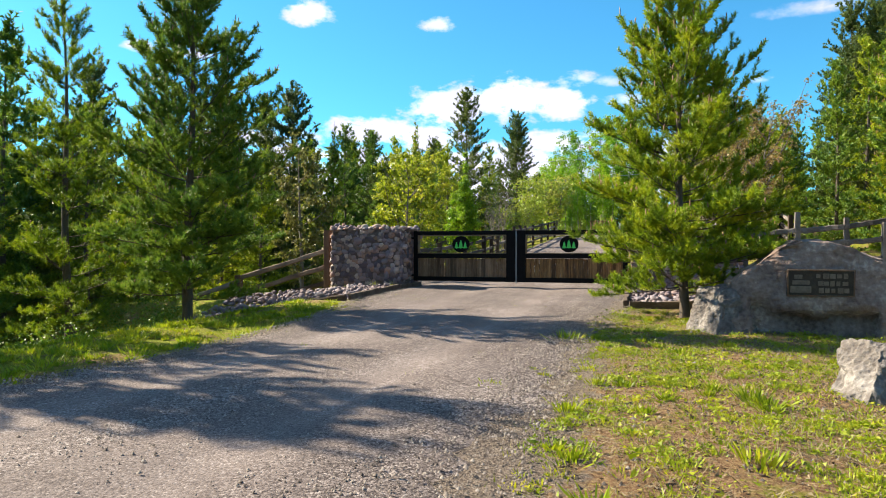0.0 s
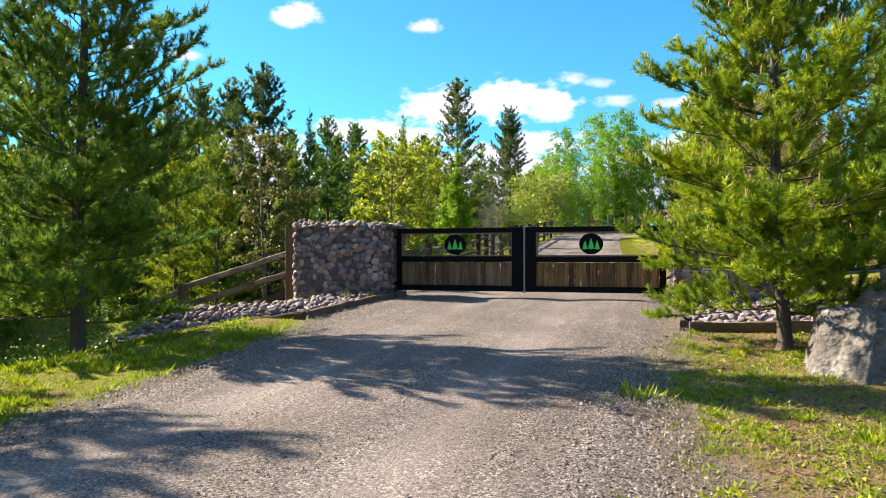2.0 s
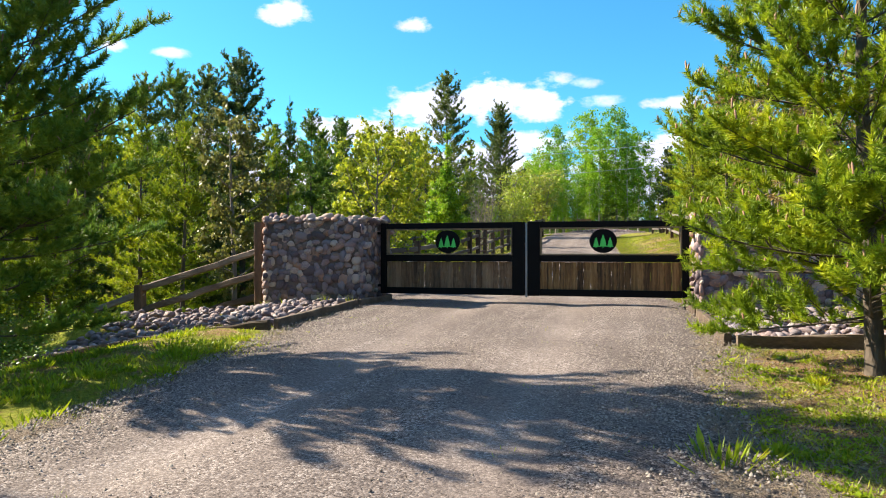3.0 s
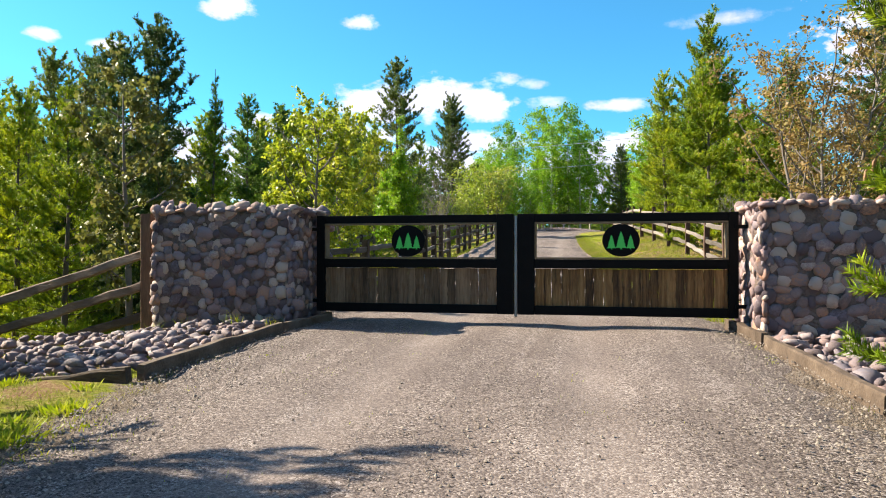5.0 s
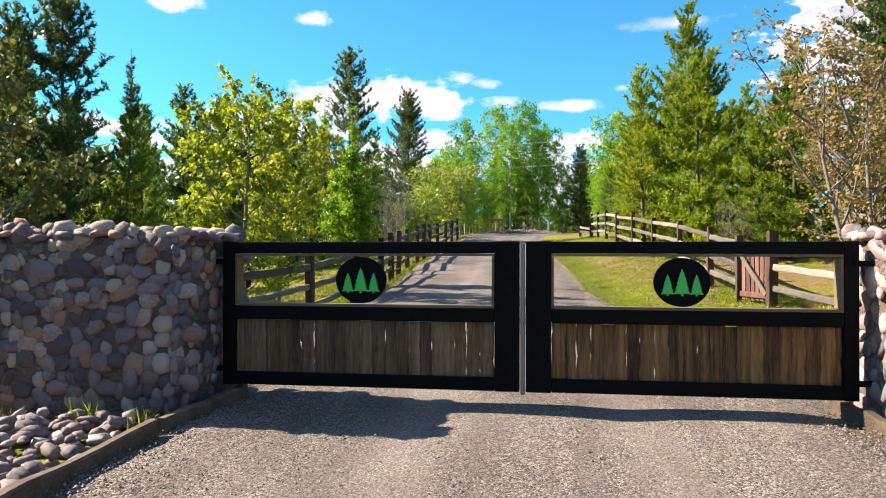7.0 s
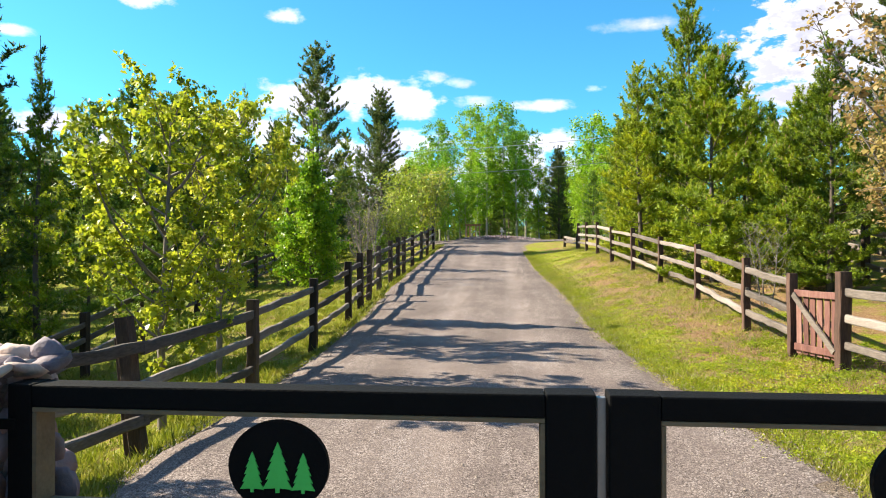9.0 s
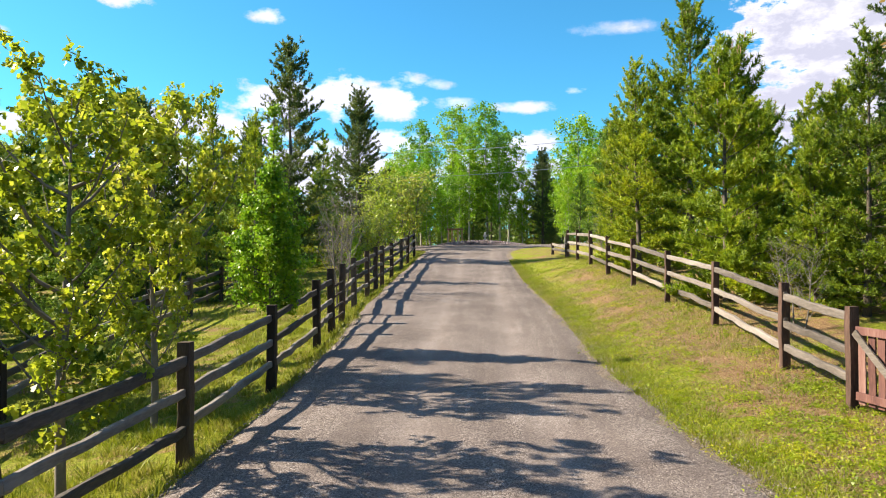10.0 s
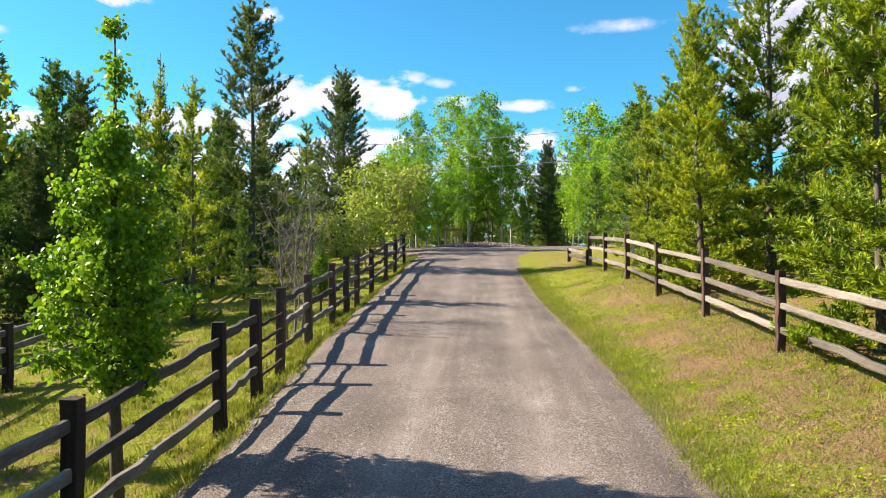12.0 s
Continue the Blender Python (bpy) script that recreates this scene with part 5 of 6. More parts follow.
# ---- rail fences ----
def fence(posts, label, rails, rail_mat, post_mat=M_POST, pw=0.15, seed=0, skip=(), tall=1.32, lean={}, rail_h=0.115, off=0.0, name="rail_fence", wobble=0.007):
    """posts: (x, y) or (x, y, height); rails: heights; skip: bays without rails."""
    rng = np.random.default_rng(seed)
    x0, y0 = posts[0][:2]
    root = thing(name, pose(x0, y0, hz(x0, y0)), label, "fence", "rail fences")
    o = Vector(root.matrix_basis.translation)
    tops = []
    for k, p in enumerate(posts):
        x, y = p[:2]
        h = p[2] if len(p) > 2 else tall * rng.uniform(0.97, 1.04)
        z = hz(x, y)
        lx, ly = lean.get(k, rng.normal(0, 0.012, 2))
        me = beam(Vector((x, y, z - 0.25)) - o, Vector((x + lx * h, y + ly * h, z + h)) - o, pw * rng.uniform(0.92, 1.08), pw * rng.uniform(0.92, 1.08), (0, 1, 0), 0.006, int(rng.integers(1e6)), 6, 0.12)
        part("post", me, post_mat, root)
        tops.append((x, y, z))
    for k in range(len(posts) - 1):
        if k in skip:
            continue
        a, b = tops[k], tops[k + 1]
        for r in rails:
            ra, rb = r + rng.normal(0, 0.02), r + rng.normal(0, 0.02)
            d = Vector((b[0] - a[0], b[1] - a[1], 0)).normalized()
            side = Vector((-d.y, d.x, 0)) * off
            pa = Vector((a[0], a[1], a[2] + ra)) + d * (-0.05) + side
            pb = Vector((b[0], b[1], b[2] + rb)) + d * 0.05 + side
            me = beam(pa - o, pb - o, 0.07, rail_h * rng.uniform(0.88, 1.12), (0, 0, 1), wobble, int(rng.integers(1e6)), 9, 0.30)
            part("rail", me, rail_mat, root)
    return root


left_posts = [(-4.66, 0.75, 1.36), (-4.26, 4.2, 1.58), (-4.20, 7.2, 1.47), (-4.25, 10.65, 1.48), (-4.33, 14.05, 1.53), (-4.35, 15.6, 1.58)]
low_fence = fence(left_posts, "dark stained post-and-rail fence along the driveway", (0.46, 0.86, 1.27), M_RAIL_DARK, seed=31, lean={1: (-0.16, 0.02)}, wobble=0.009)
foot = Vector((-4.46, 4.30, hz(-4.46, 4.30) - 0.1)) - low_fence.matrix_basis.translation
part("brace_post", beam(foot, foot + Vector((-0.16, 0.02, 1.50)), 0.07, 0.09, (0, 1, 0), 0.005, 88, 5, 0.15), M_POST, low_fence)
left_more = [(-4.40, 16.95, 1.60), (-4.60, 19.7, 1.58), (-4.62, 22.1, 1.62), (-4.62, 23.8, 1.62), (-4.64, 25.5, 1.58), (-4.64, 28.1, 1.52), (-4.66, 31.4, 1.48), (-4.70, 34.5, 1.44), (-4.77, 38.4, 1.40)]
fence(left_more, "dark stained post-and-rail fence further up the driveway", (0.52, 0.94, 1.36), M_RAIL_DARK, seed=32, wobble=0.014)
right_posts = [(3.95, 8.0), (3.85, 9.7), (3.84, 12.8), (3.66, 15.6), (3.5, 18.55), (3.3, 21.35), (3.22, 24.5), (3.17, 27.8), (3.14, 31.0)]
fence(right_posts, "post-and-rail fence with pale weathered rails on the bank", (0.34, 0.70, 1.08), M_RAIL, M_POST_RED, pw=0.125, rail_h=0.10, seed=33, tall=1.26, lean={0: (0, 0)})
fence([(4.62, 0.8), (4.45, 3.8), (4.22, 7.0)], "post-and-rail fence with pale weathered rails between pillar and side gate", (0.34, 0.72, 1.10), M_RAIL, M_POST_RED, seed=34, tall=1.34)
fence([(-4.64, -0.42, 1.66), (-7.4, -0.1), (-10.1, 0.2), (-12.9, 0.3), (-15.8, 0.4)], "weathered rail fence running down the slope from the pillar", (0.42, 0.80, 1.20), M_RAIL_BROWN, M_POST_BROWN, seed=35, tall=1.36)
fence([(4.95, 0.35, 1.45), (5.95, 0.3, 1.52), (6.85, 0.25, 1.30), (7.5, 0.2, 1.12), (10.2, 0.1), (13.0, 0.0)], "pale weathered rail fence rising from the pillar", (0.40, 0.78, 1.12), M_RAIL, M_RAIL, 0.10, seed=36, tall=1.25)
fence([(-8.8, 7.4), (-9.2, 10.8), (-9.6, 14.2), (-10.0, 17.7), (-10.4, 21.2), (-10.75, 24.7), (-11.2, 28.2), (-11.7, 31.8)], "dark rail fence across the lower meadow", (0.42, 0.80, 1.14), M_RAIL_DARK, seed=37, tall=1.3)
fence([(7.4, 10.0), (7.6, 13.2), (7.7, 16.4), (7.8, 19.6), (7.6, 23.0)], "grey rail fence among the pines", (0.40, 0.78, 1.12), M_RAIL, seed=38, tall=1.3)
fence([(3.14, 31.4, 0.62), (2.75, 34.2, 0.58)], "low pale rail fence beside the driveway", (0.28, 0.48), M_RAIL, seed=39, tall=0.7)

# small pole gate in the fence on the low side
root = thing("pole_gate", pose(-4.30, 16.28, hz(-4.3, 16.28)), "narrow gate of thin dark poles in the driveway fence", "gate")
for z in (0.28, 0.55, 0.82, 1.08):
    part("pole", beam((0, -0.60, z), (-0.04, 0.60, z + 0.06), 0.04, 0.05, (0, 0, 1), 0.006, int(z * 100), 5, 0.4), M_POST, root)

# small boarded gate in the fence on the high side
zg = hz(4.1, 7.5)
root = thing("garden_gate", pose(4.09, 7.5, zg), "small red-brown boarded gate with a pale diagonal brace, closed", "gate")
ax = Vector((4.0 - 4.2, 7.88 - 7.12, 0)).normalized()
for k in range(6):
    c = ax * (-0.36 + 0.145 * k)
    part("board", beam((c.x, c.y, 0.10), (c.x, c.y, 1.03 + 0.008 * (k % 2)), 0.105, 0.022, tuple(Vector((-ax.y, ax.x, 0))), 0.003, 400 + k, 4, 0.1), M_REDWOOD, root)
nrm = Vector((ax.y, -ax.x, 0)) * -0.035
nrm = Vector((-0.035, -0.012, 0))
for z in (0.20, 1.0):
    a, b = ax * -0.42 + nrm, ax * 0.42 + nrm
    part("cross_rail", beam((a.x, a.y, z), (b.x, b.y, z), 0.03, 0.10, (0, 0, 1), 0.003, int(z * 50), 4, 0.15), M_REDWOOD, root)
a, b = ax * 0.42 + nrm * 1.9, ax * -0.42 + nrm * 1.9
part("brace", beam((a.x, a.y, 0.98), (b.x, b.y, 0.22), 0.025, 0.085, (0, 0, 1), 0.003, 77, 4, 0.15), M_RAIL, root, "pale diagonal brace")


# ---- boulder with plaque ----
def faceted_rock(size, planes, seed, rough=0.03, notch=None):
    """A broken rock: a rounded block cut by planes (normal, distance), then roughened at three scales."""
    bm = bmesh.new()
    bmesh.ops.create_icosphere(bm, subdivisions=6, radius=1.0)
    cuts = [(Vector(n).normalized(), d) for n, d in planes]
    for v in bm.verts:
        n = v.co.normalized()
        p = Vector([math.copysign(abs(c) ** 0.55, c) * k for c, k in zip(n, size)])
        q = p * 1.3 + Vector((seed, 0, 0))
        p += n * noise.noise(q) * rough * 2.5
        for c, d in cuts:
            over = p.dot(c) - d - 0.04 * noise.noise(p * 3.1 + Vector((0, seed, 0)))
            if over > 0:
                p -= c * over * 0.96
        if notch:
            x0, x1, z0, z1, depth = notch
            if x0 < p.x < x1 and z0 < p.z + 0.03 * math.sin(p.x * 5) < z1 and p.y < 0:
                p.y += depth
        q = p * 2.4 + Vector((0, 0, seed))
        p += n * rough * (noise.noise(q * 1.7) * 0.7 + noise.noise(q * 4.3) * 0.45 + noise.noise(q * 11.0) * 0.25)
        v.co = p
    for f in bm.faces:
        f.smooth = True
    return bm


bx, by = 4.72, -6.0
root = thing("boulder_sign", pose(bx, by, 0.2), "large grey boulder with a flat face carrying a bronze name plaque", "boulder")
part("rock", faceted_rock((1.25, 0.52, 0.82), [((0, -1, 0.10), 0.37), ((0, -0.05, 1), 0.72), ((-0.588, 0, 0.809), 0.54), ((-1, 0, 0.12), 0.70), ((-0.8, -1, 0.1), 0.86), ((0.398, -0.02, 0.917), 0.83), ((1, -0.2, 0.1), 1.10), ((-0.2, 0.3, 1), 0.76)], 4.0, 0.035, (-0.42, 0.95, -0.60, -0.17, 0.20)), M_BOULDER, root, "rough grey-brown rock with a split face")
part("broken_edge", faceted_rock((0.40, 0.42, 0.50), [((-0.75, -0.6, 0.25), 0.30), ((0.1, -1, 0.2), 0.36), ((-0.25, 0, 1), 0.40), ((-1, 0.2, 0.3), 0.36), ((0.6, -0.8, 0.3), 0.38)], 6.0, 0.06), M_ROCK, root, "broken rock edge, greyer than the main rock", pose(-0.76, -0.10, -0.28, 0, 0, 8))
plq = part("plaque", box(-0.37, 0.37, -0.016, 0.016, -0.165, 0.165, 0.006), M_PLAQUE, root, "dark bronze plaque with raised border", pose(0.32, -0.395, 0.20, 6, 0, 0))
for nm, b in (("border", (-0.365, 0.365, -0.026, -0.017, 0.148, 0.162)), ("border", (-0.365, 0.365, -0.026, -0.017, -0.162, -0.148)), ("border", (-0.365, -0.351, -0.026, -0.017, -0.147, 0.147)), ("border", (0.351, 0.365, -0.026, -0.017, -0.147, 0.147))):
    part(nm, box(*b, 0.002), M_POST_BROWN, plq, "dark raised border")
for row, (z, x0, x1) in enumerate(((0.085, -0.05, 0.32), (-0.005, -0.03, 0.30), (-0.09, -0.02, 0.32))):
    count = (5, 5, 5)[row]
    step = (x1 - x0) / count
    for c in range(count):
        wide, tall = 0.60 + 0.10 * ((c * 7 + row * 3) % 4), 0.024 + 0.004 * ((c * 5 + row) % 3)
        part("lettering_bar", box(x0 + c * step, x0 + (c + wide) * step, -0.023, -0.017, z - tall, z + tall, 0.004), M_LETTER, plq, "raised bar of lettering")
for k, (x0, x1, z0, z1) in enumerate(((-0.33, -0.10, -0.12, -0.04), (-0.31, -0.12, -0.02, 0.03), (-0.29, -0.2, 0.05, 0.10))):
    part("relief", box(x0, x1, -0.023, -0.017, z0, z1, 0.004), M_LETTER, plq)

rk = faceted_rock((0.34, 0.26, 0.36), [((-1, -0.2, 0.45), 0.20), ((0.1, -1, 0.35), 0.22), ((0.9, -0.5, 0.6), 0.27), ((0.2, 0.2, 1), 0.31), ((-0.3, -0.8, 0.9), 0.27)], 9.0, 0.085)
me = bpy.data.meshes.new("upright_rock")
rk.to_mesh(me)
rk.free()
me.materials.append(M_ROCK)
ob = new("upright_rock", me)
ob.matrix_basis = pose(4.73, -9.85, hz(4.73, -9.85) + 0.10, 0, 0, 10) @ Matrix.Diagonal((0.92, 0.92, 0.92, 1))
tagged(ob, "small pointed grey rock standing in the grass", "rock")

# ---- far end of the driveway ----
ax0, ay0 = -3.4, 60.0
za = hz(ax0, ay0)
root = thing("timber_arbour", pose(ax0, ay0, za) @ Matrix.Diagonal((0.66, 0.66, 0.78, 1)), "small red-brown timber arbour at the end of the driveway", "arbour")
for x in (-0.9, -0.45, 0.35, 0.9):
    for y in (-0.6, 0.6):
        part("post", beam((x, y, -0.2), (x, y, 1.75), 0.13, 0.13, (0, 1, 0), 0.004, int(50 + 10 * x + y), 4, 0.15), M_ARBOUR, root)
for y in (-0.6, 0.6):
    part("beam", beam((-1.1, y, 1.83), (1.1, y, 1.83), 0.10, 0.16, (0, 0, 1), 0.004, 5, 4, 0.15), M_ARBOUR, root)
for k in range(6):
    part("slat", beam((-0.95 + 0.38 * k, -0.85, 1.95), (-0.95 + 0.38 * k, 0.85, 1.95), 0.05, 0.07, (0, 0, 1), 0.003, 60 + k, 4, 0.15), M_ARBOUR, root)
stone_bed(-4.6, 2.4, 54.6, 57.2, 23, lambda x, y: True, "low mound of grey cobbles at the end of the driveway", 0.32)
lx, ly = -0.75, 56.5
root = thing("stone_lantern", pose(lx, ly, hz(lx, ly)) @ Matrix.Diagonal((0.7, 0.7, 0.7, 1)), "pale stone garden lantern on a stepped base", "lantern")
part("base", box(-0.30, 0.30, -0.30, 0.30, 0.0, 0.25, 0.03), M_CONCRETE, root)
part("shaft", box(-0.10, 0.10, -0.10, 0.10, 0.25, 1.0, 0.03), M_CONCRETE, root)
part("head", box(-0.24, 0.24, -0.24, 0.24, 1.0, 1.22, 0.05), M_CONCRETE, root)
part("cap", box(-0.12, 0.12, -0.12, 0.12, 1.22, 1.55, 0.05), M_CONCRETE, root)

# overhead cable
c = Tubes()
for dz in (0.0, 0.9):
    pts = [Vector((-22 + 50 * s, 50 - 6 * s, 8.0 + dz * 2 + 3.0 * s - 1.4 * math.sin(math.pi * s))) for s in np.linspace(0, 1, 14)]
    c.add(pts, [0.018] * 14, 4)
tagged(new("overhead_cable", c.mesh("overhead_cable", M_CABLE)), "pair of thin overhead cables crossing the driveway", "cable", kind="structure")


# ---- grass, weeds and loose stones ----
def blades(name, spots, h, mat, label, rng, w=0.012, lie=0.45):
    n = len(spots)
    a = rng.uniform(0, 6.28, n)
    hh = h * rng.uniform(0.5, 1.3, n)
    bend = rng.normal(0, lie, (n, 2)) * hh[:, None]
    z = height(spots[:, 0], spots[:, 1]) - 0.01
    base = np.c_[spots, z]
    sd = np.stack([np.cos(a), np.sin(a), 0 * a], -1) * (w * rng.uniform(0.6, 1.3, n))[:, None]
    tip = base + np.c_[bend, hh]
    quad = np.stack([base - sd * 0.5, base + sd * 0.5, tip], 1)
    return tagged(new(name, soup(name, quad, mat)), label, "grass", kind="stuff")


def tufts(name, centres, spread, per, h, mat, label, rng, w=0.010, open_out=0.8):
    """Clumps of blades that lean outward from their centres; clumps differ in size."""
    size = rng.lognormal(0, 0.45, len(centres))
    d = rng.normal(0, 1, (len(centres), per, 2))
    foot = (centres[:, None] + d * spread * size[:, None, None]).reshape(-1, 2)
    n = len(foot)
    hh = h * np.repeat(size ** 0.6, per) * rng.uniform(0.5, 1.25, n)
    a = rng.uniform(0, 6.28, n)
    base = np.c_[foot, height(foot[:, 0], foot[:, 1]) - 0.008]
    tip = base + np.c_[d.reshape(-1, 2) * (hh * open_out * 0.55)[:, None] + rng.normal(0, 0.25, (n, 2)) * hh[:, None], hh]
    sd = np.stack([np.cos(a), np.sin(a), 0 * a], -1) * (w * rng.uniform(0.6, 1.3, n))[:, None]
    belly = base * 0.45 + tip * 0.55
    quad = np.stack([base, belly + sd * 0.6, tip, belly - sd * 0.6], 1)
    return tagged(new(name, soup(name, quad, mat)), label, "weeds", kind="stuff")


rng = np.random.default_rng(77)


def rosettes(name, centres, spread, per, size, mat, label, rng):
    """Low domes of small leaves at all angles; clumps differ in size."""
    scale = rng.lognormal(0, 0.5, len(centres))
    d = rng.normal(0, 1, (len(centres), per, 2))
    foot = (centres[:, None] + d * (spread * scale)[:, None, None]).reshape(-1, 2)
    dome = np.exp(-0.6 * (d ** 2).sum(-1)) * rng.uniform(0.2, 1.0, d.shape[:2]) * (spread * scale)[:, None]
    mid = np.c_[foot, height(foot[:, 0], foot[:, 1]) + 0.006 + dome.ravel() * 0.9]
    tri = rng.normal(0, 1, (len(mid), 3, 3)) * np.array([1, 1, 0.7]) * (size * rng.uniform(0.5, 1.2, len(mid)))[:, None, None]
    tagged(new(name, soup(name, mid[:, None] + tri, mat)), label, "weeds", kind="stuff")


def scatter(n, x0, x1, y0, y1, off_road=0.0, clumpy=0.5, freq=0.9):
    p = np.stack([rng.uniform(x0, x1, n), rng.uniform(y0, y1, n)], -1)
    inside_road = (p[:, 0] > left_edge(p[:, 1]) + off_road) & (p[:, 0] < right_edge(p[:, 1]) - off_road)
    field = 0
    for k in range(9):
        a, w = k * 2.4 + 0.3, freq * (1.3 + 0.75 * k)
        field = field + 0.45 * np.sin(w * (p[:, 0] * math.cos(a) + p[:, 1] * math.sin(a)) + 1.9 * k + 1.2 * np.sin(0.6 * w * (p[:, 1] * math.cos(a) - p[:, 0] * math.sin(a))))
    return p[~inside_road & (field > rng.normal(clumpy - 0.5, 0.35, n))]


def clear_of_beds(p):
    bed_l = (p[:, 0] > -6.9) & (p[:, 0] < -2.5) & (p[:, 1] > -3.0 + (-2.96 - p[:, 0]) * 0.178) & (p[:, 1] < 0.7)
    bed_r = (p[:, 0] > 2.4) & (p[:, 0] < 6.1) & (p[:, 1] > -3.4) & (p[:, 1] < 0.7)
    return p[~bed_l & ~bed_r]


blades("grass", clear_of_beds(np.concatenate([scatter(70000, -9, -1.6, -13, 0, 0.05, 0.35), scatter(10000, 1.6, 8, -14, -1, 0.05, 0.75, 2.6)])), 0.045, M_GRASS, "short green and straw-coloured grass", rng, 0.009)
edge_y = rng.uniform(1, 33, 26000)
edge_strip = np.stack([right_edge(edge_y) + np.abs(rng.normal(0, 0.32, 26000)), edge_y], -1)
post_y = rng.uniform(6, 33, 9000)
post_strip = np.stack([np.interp(post_y, [6, 8, 31], [4.1, 3.9, 3.1]) + rng.normal(0, 0.35, 9000), post_y], -1)
edge_yl = rng.uniform(1, 42, 26000)
left_strip = np.stack([left_edge(edge_yl) - np.abs(rng.normal(0, 0.45, 26000)), edge_yl], -1)
blades("verge_grass", clear_of_beds(np.concatenate([edge_strip, post_strip, left_strip, scatter(70000, -9.5, -3, 1, 30, 0.05, 0.1), scatter(26000, 0.4, 5, 1, 33, 0.05, 0.75, 1.6)])), 0.085, M_GRASS, "green and dry grass along the driveway fences", rng, 0.011)
blades("meadow_grass", scatter(26000, -15, -7, -8, 40, 0, 0.3), 0.15, M_GRASS, "longer meadow grass below the fence", rng, 0.025)


def sprigs(n, x0, x1, y0, y1, r, per, clumpy, inside=False):
    c = scatter(n, x0, x1, y0, y1, -0.15, clumpy, 2.1) if not inside else np.stack([rng.uniform(x0, x1, n), rng.uniform(y0, y1, n)], -1)
    return (c[:, None] + rng.normal(0, r, (len(c), per, 2)) * rng.uniform(0.4, 1.4, (len(c), 1, 1))).reshape(-1, 2)


weed_near = clear_of_beds(scatter(4300, 1.75, 7.6, -14.6, -3.7, -0.25, 0.72, 1.7))
tufts("weed_clumps", weed_near, 0.034, 26, 0.034, M_WEED, "bright yellow-green clumps of low weeds on bare soil", rng, 0.0060, 0.8)
rosettes("leafy_weeds", np.concatenate([weed_near[::3], clear_of_beds(scatter(1500, 1.8, 7.6, -14.6, -3.7, -0.1, 0.85, 1.3))]), 0.044, 44, 0.0125, M_WEED, "low clumps of small lime green leaves on bare soil", rng)
rosettes("bank_leaves", np.concatenate([scatter(3600, 0.6, 4.9, 1.5, 26, 0.0, 0.75, 1.0), scatter(2600, 1.2, 5.2, 3.0, 9.0, 0.0, 0.70, 1.4)]), 0.075, 60, 0.0115, M_WEED, "low leafy green clumps on the dry bank", rng)
fine_near = clear_of_beds(scatter(5200, 1.7, 7.6, -14.6, -3.7, -0.1, 0.55, 2.3))
tufts("small_weeds", fine_near, 0.018, 14, 0.026, M_WEED, "small yellow-green seedlings between the weeds", rng, 0.009)
low_verge = clear_of_beds(scatter(3400, -8.5, -1.7, -13, -3.6, -0.1, 0.35, 1.5))
tufts("verge_weeds", low_verge, 0.035, 26, 0.055, M_WEED, "lush green weeds along the shaded verge", rng, 0.014)
bank_weeds = scatter(2600, 0.6, 4.8, 1.5, 30, -0.05, 0.62, 1.1)
tufts("bank_weeds", bank_weeds, 0.060, 26, 0.040, M_WEED, "green weed clumps on the dry bank", rng, 0.0085, 0.6)
edge_weeds_y = rng.uniform(1.0, 32, 900)
edge_weeds = np.stack([right_edge(edge_weeds_y) + 0.12 + np.abs(rng.normal(0, 0.30, 900)), edge_weeds_y], -1)
tufts("edge_weeds", edge_weeds, 0.045, 30, 0.042, M_WEED, "green weeds along the gravel edge", rng, 0.008)
fence_grass = scatter(3000, -7.5, -3.3, 0.8, 24, 0.0, 0.25, 1.2)
tufts("fence_grass", fence_grass, 0.05, 26, 0.11, M_GRASS, "long green grass below the driveway fence", rng, 0.013, 0.6)
thatch = np.concatenate([scatter(80000, 0.6, 4.9, 1.5, 26, -0.05, 0.2, 0.8), clear_of_beds(scatter(16000, 2.0, 7.6, -14.6, -3.7, 0.0, 0.45, 1.1))])
blades("dry_thatch", thatch, 0.065, M_STRAW, "matted straw-coloured dead grass", rng, 0.008, 1.1)
in_gravel = np.array([(-1.13, -2.45), (-1.30, -2.45), (-1.0, -2.49), (-1.54, -2.36), (-1.45, -2.78), (-1.33, -3.07), (-1.18, -3.27), (0.08, -2.70), (-1.4, -3.78), (-1.62, -2.6)])
tufts("gravel_weeds", np.repeat(in_gravel, 3, 0) + rng.normal(0, 0.05, (30, 2)), 0.022, 22, 0.030, M_WEED, "sparse low weeds rooted in the gravel before the gate", rng, 0.006)


def litter(name, n, size, mat, label, lift, clumpy, freq):
    """Small leaves and crumbs lying at all angles on the ground beside the driveway."""
    c = clear_of_beds(np.concatenate([scatter(n, 1.5, 7.5, -14.5, -3.6, -0.3, clumpy, freq), scatter(n // 3, 0.5, 4.6, 1.5, 20, -0.1, clumpy, freq)]))
    k = len(c)
    mid = np.c_[c, height(c[:, 0], c[:, 1]) + lift]
    tri = rng.normal(0, 1, (k, 3, 3)) * np.array([1, 1, 0.55]) * (size * rng.uniform(0.5, 1.4, k))[:, None, None]
    tagged(new(name, soup(name, mid[:, None] + tri, mat)), label, "ground litter", kind="stuff")


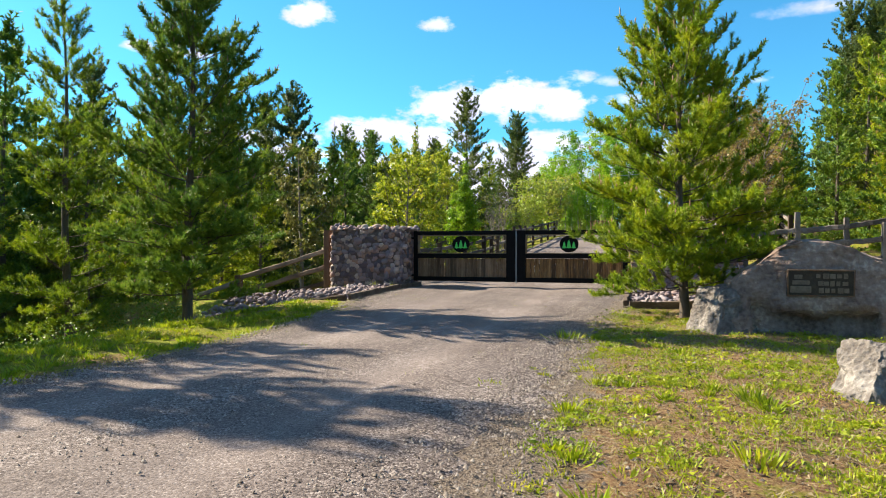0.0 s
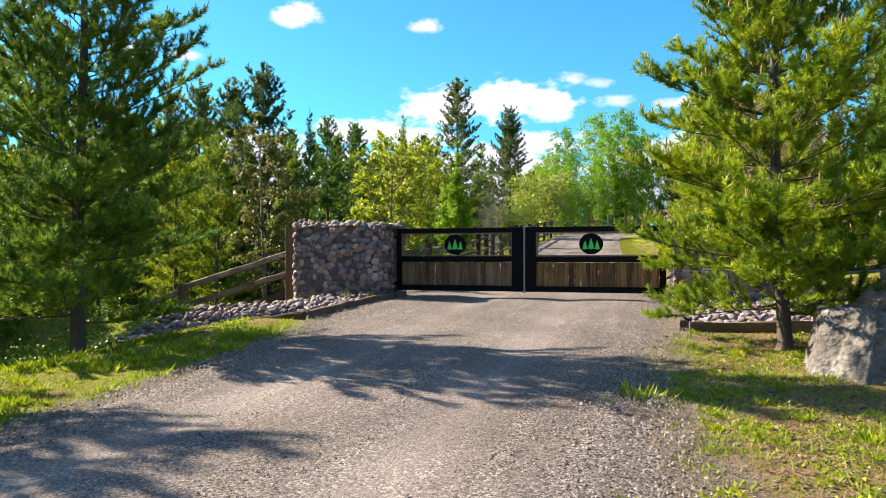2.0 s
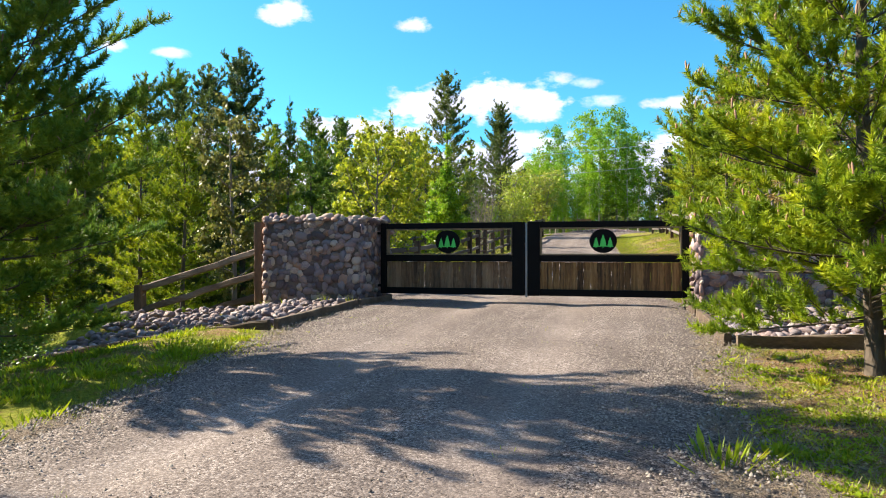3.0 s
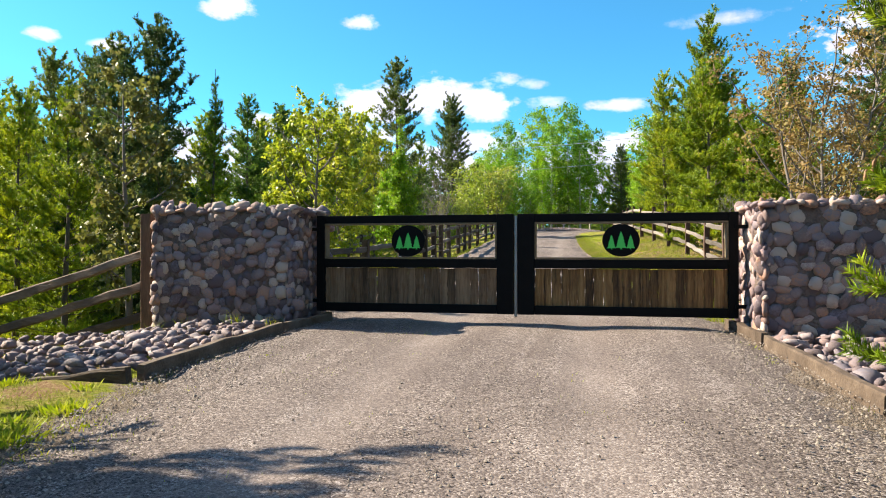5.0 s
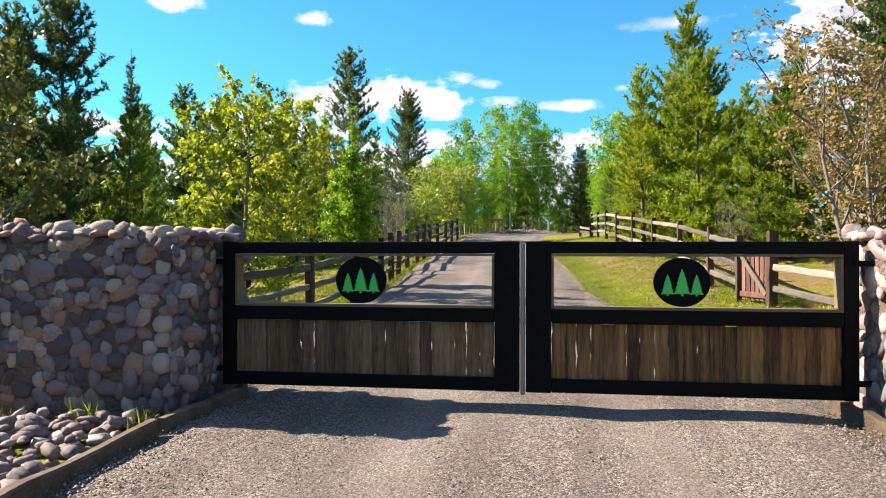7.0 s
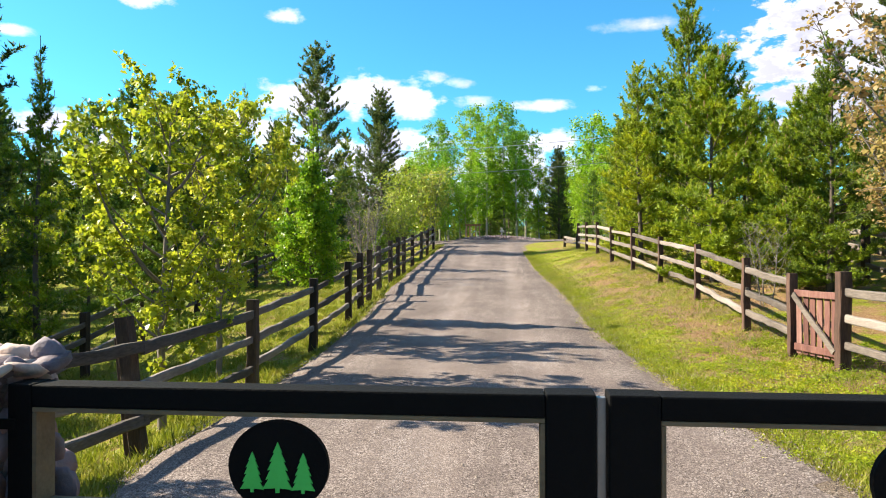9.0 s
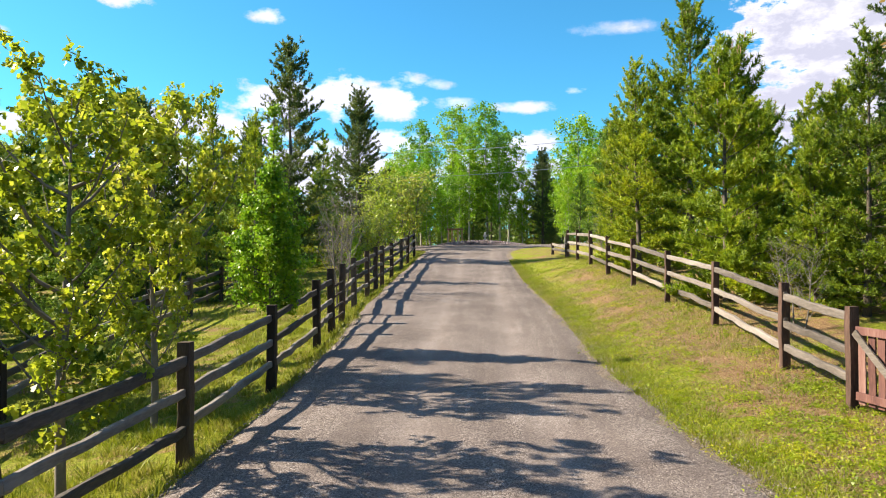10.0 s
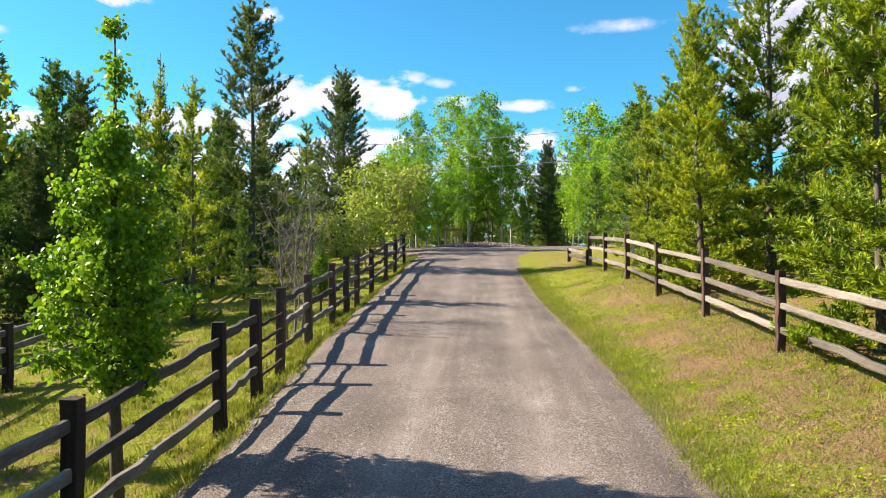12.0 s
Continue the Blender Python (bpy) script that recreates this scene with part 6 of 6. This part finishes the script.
litter("moss_leaves", 18000, 0.010, M_WEED, "tiny yellow-green leaves hugging the soil", 0.012, 0.8, 2.2)
litter("straw_crumbs", 40000, 0.009, M_STRAW, "crumbs of straw on the soil", 0.008, 0.3, 1.7)
litter("bark_crumbs", 40000, 0.010, M_BARK, "dark crumbs of bark and soil", 0.008, 0.3, 2.3)
big = np.array([(2.13, -9.57), (2.25, -9.75), (2.14, -7.44), (1.9, -10.4), (2.6, -11.0), (2.7, -9.97), (3.4, -8.3), (4.2, -8.8), (3.9, -10.6), (3.1, -10.9)])
big = np.concatenate([big, scatter(110, 2.0, 7.0, -13.5, -4.2, 0, 0.6, 2.0)])
tufts("weed_tufts", big, 0.028, 60, 0.062, M_WEED, "bright green tufts of taller weeds", rng, 0.013)
thin = np.concatenate([sprigs(40, -1.6, 2.0, -11, -2, 0.09, 14, 0, True), sprigs(26, -2.35, -0.7, -3.6, -0.5, 0.07, 16, 0, True), sprigs(20, -2.5, -1.2, -5.5, -3.6, 0.10, 20, 0, True), sprigs(8, 1.9, 2.4, -2, 0, 0.05, 14, 0, True)])
blades("sparse_weeds", thin, 0.05, M_WEED, "sparse weeds growing in the gravel", rng, 0.011)
sx = np.array([(-4.3, -0.86), (-3.9, -0.82), (-3.2, -0.86), (-2.7, -1.0), (-5.2, -0.5)])
blades("bed_weeds", (sx[:, None] + rng.normal(0, 0.04, (5, 26, 2))).reshape(-1, 2), 0.20, M_WEED, "green weeds at the foot of the pillar", rng, 0.016)
# dry stalks and litter lying on the soil
c = clear_of_beds(np.concatenate([scatter(24000, 1.6, 7.5, -14, -3.6, -0.2, 0.2), scatter(9000, 0.6, 4.6, 2, 26, 0, 0.2)]))
n = len(c)
a, ln = rng.uniform(0, 6.28, n), rng.uniform(0.03, 0.13, n)
d = np.stack([np.cos(a), np.sin(a), rng.normal(0.05, 0.12, n)], -1) * ln[:, None]
b3 = np.c_[c, height(c[:, 0], c[:, 1]) + 0.008]
sd = np.stack([-np.sin(a), np.cos(a), 0 * a], -1) * 0.004
tagged(new("dry_stalks", soup("dry_stalks", np.stack([b3 - sd, b3 + sd, b3 + d], 1), M_STRAW)), "straw-coloured dry stalks lying on the soil", "litter", kind="stuff")

# small stones and dark crumbs among the weeds
c = clear_of_beds(scatter(5000, 1.5, 7.5, -14.5, -3.6, -0.3, 0.3, 1.4))
n = len(c)
octa = np.array([(1, 0, -0.3), (0, 1, -0.3), (-1, 0, -0.3), (0, -1, -0.3), (0, 0, 0.8)])
v = octa[None] * (0.0075 * rng.lognormal(0, 0.5, n))[:, None, None] * rng.uniform(0.6, 1.4, (n, 5, 1)) + np.c_[c, height(c[:, 0], c[:, 1]) + 0.004][:, None]
tagged(new("verge_pebbles", packed("verge_pebbles", v, [(0, 1, 4), (1, 2, 4), (2, 3, 4), (3, 0, 4)], M_PEBBLE, False)), "small grey pebbles scattered on the weedy soil", "pebbles", kind="stuff")

# loose gravel stones, thickest between the wheel tracks and along the edges
n = 76000
gy = np.concatenate([rng.uniform(-14.5, 0, n * 2 // 3), rng.uniform(0, 17, n - n * 2 // 3)])
gf = rng.uniform(-0.02, 1.05, n)
gx = left_edge(gy) + (right_edge(gy) - left_edge(gy)) * gf
rut = np.interp(gy, [-20, -8, 0, 10, 60], [0.4, 0.15, 0.0, -0.9, -1.4])
worn = np.exp(-(((np.abs(gx - rut) - 0.8) / 0.42) ** 2))
stay = rng.random(n) > 0.25 + 0.70 * worn - 0.35 * (np.abs(gf - 0.5) > 0.36)
gx, gy = gx[stay], gy[stay]
ok = (gx > -8) & (gx < 7)
gx, gy = gx[ok], gy[ok]
n = len(gx)
shoulder = np.exp(-(np.minimum(gx - left_edge(gy), right_edge(gy) - gx) / 0.45) ** 2)
r = np.minimum(0.0050 * rng.lognormal(0, 0.45, n) * (1 + 0.5 * shoulder), 0.013)
octa = np.array([(1, 0, -0.3), (0, 1, -0.3), (-1, 0, -0.3), (0, -1, -0.3), (0, 0, 0.8)])
v = octa[None] * r[:, None, None] * rng.uniform(0.6, 1.3, (n, 5, 1))
t = rng.uniform(0, 6.28, n)
v = np.stack([v[..., 0] * np.cos(t)[:, None] - v[..., 1] * np.sin(t)[:, None], v[..., 0] * np.sin(t)[:, None] + v[..., 1] * np.cos(t)[:, None], v[..., 2]], -1)
v = v + np.stack([gx, gy, height(gx, gy) + 0.042], -1)[:, None]
tagged(new("loose_gravel", packed("loose_gravel", v, [(0, 1, 4), (1, 2, 4), (2, 3, 4), (3, 0, 4)], M_PEBBLE, False)), "loose grey and tan gravel stones on the driveway", "gravel", kind="stuff")
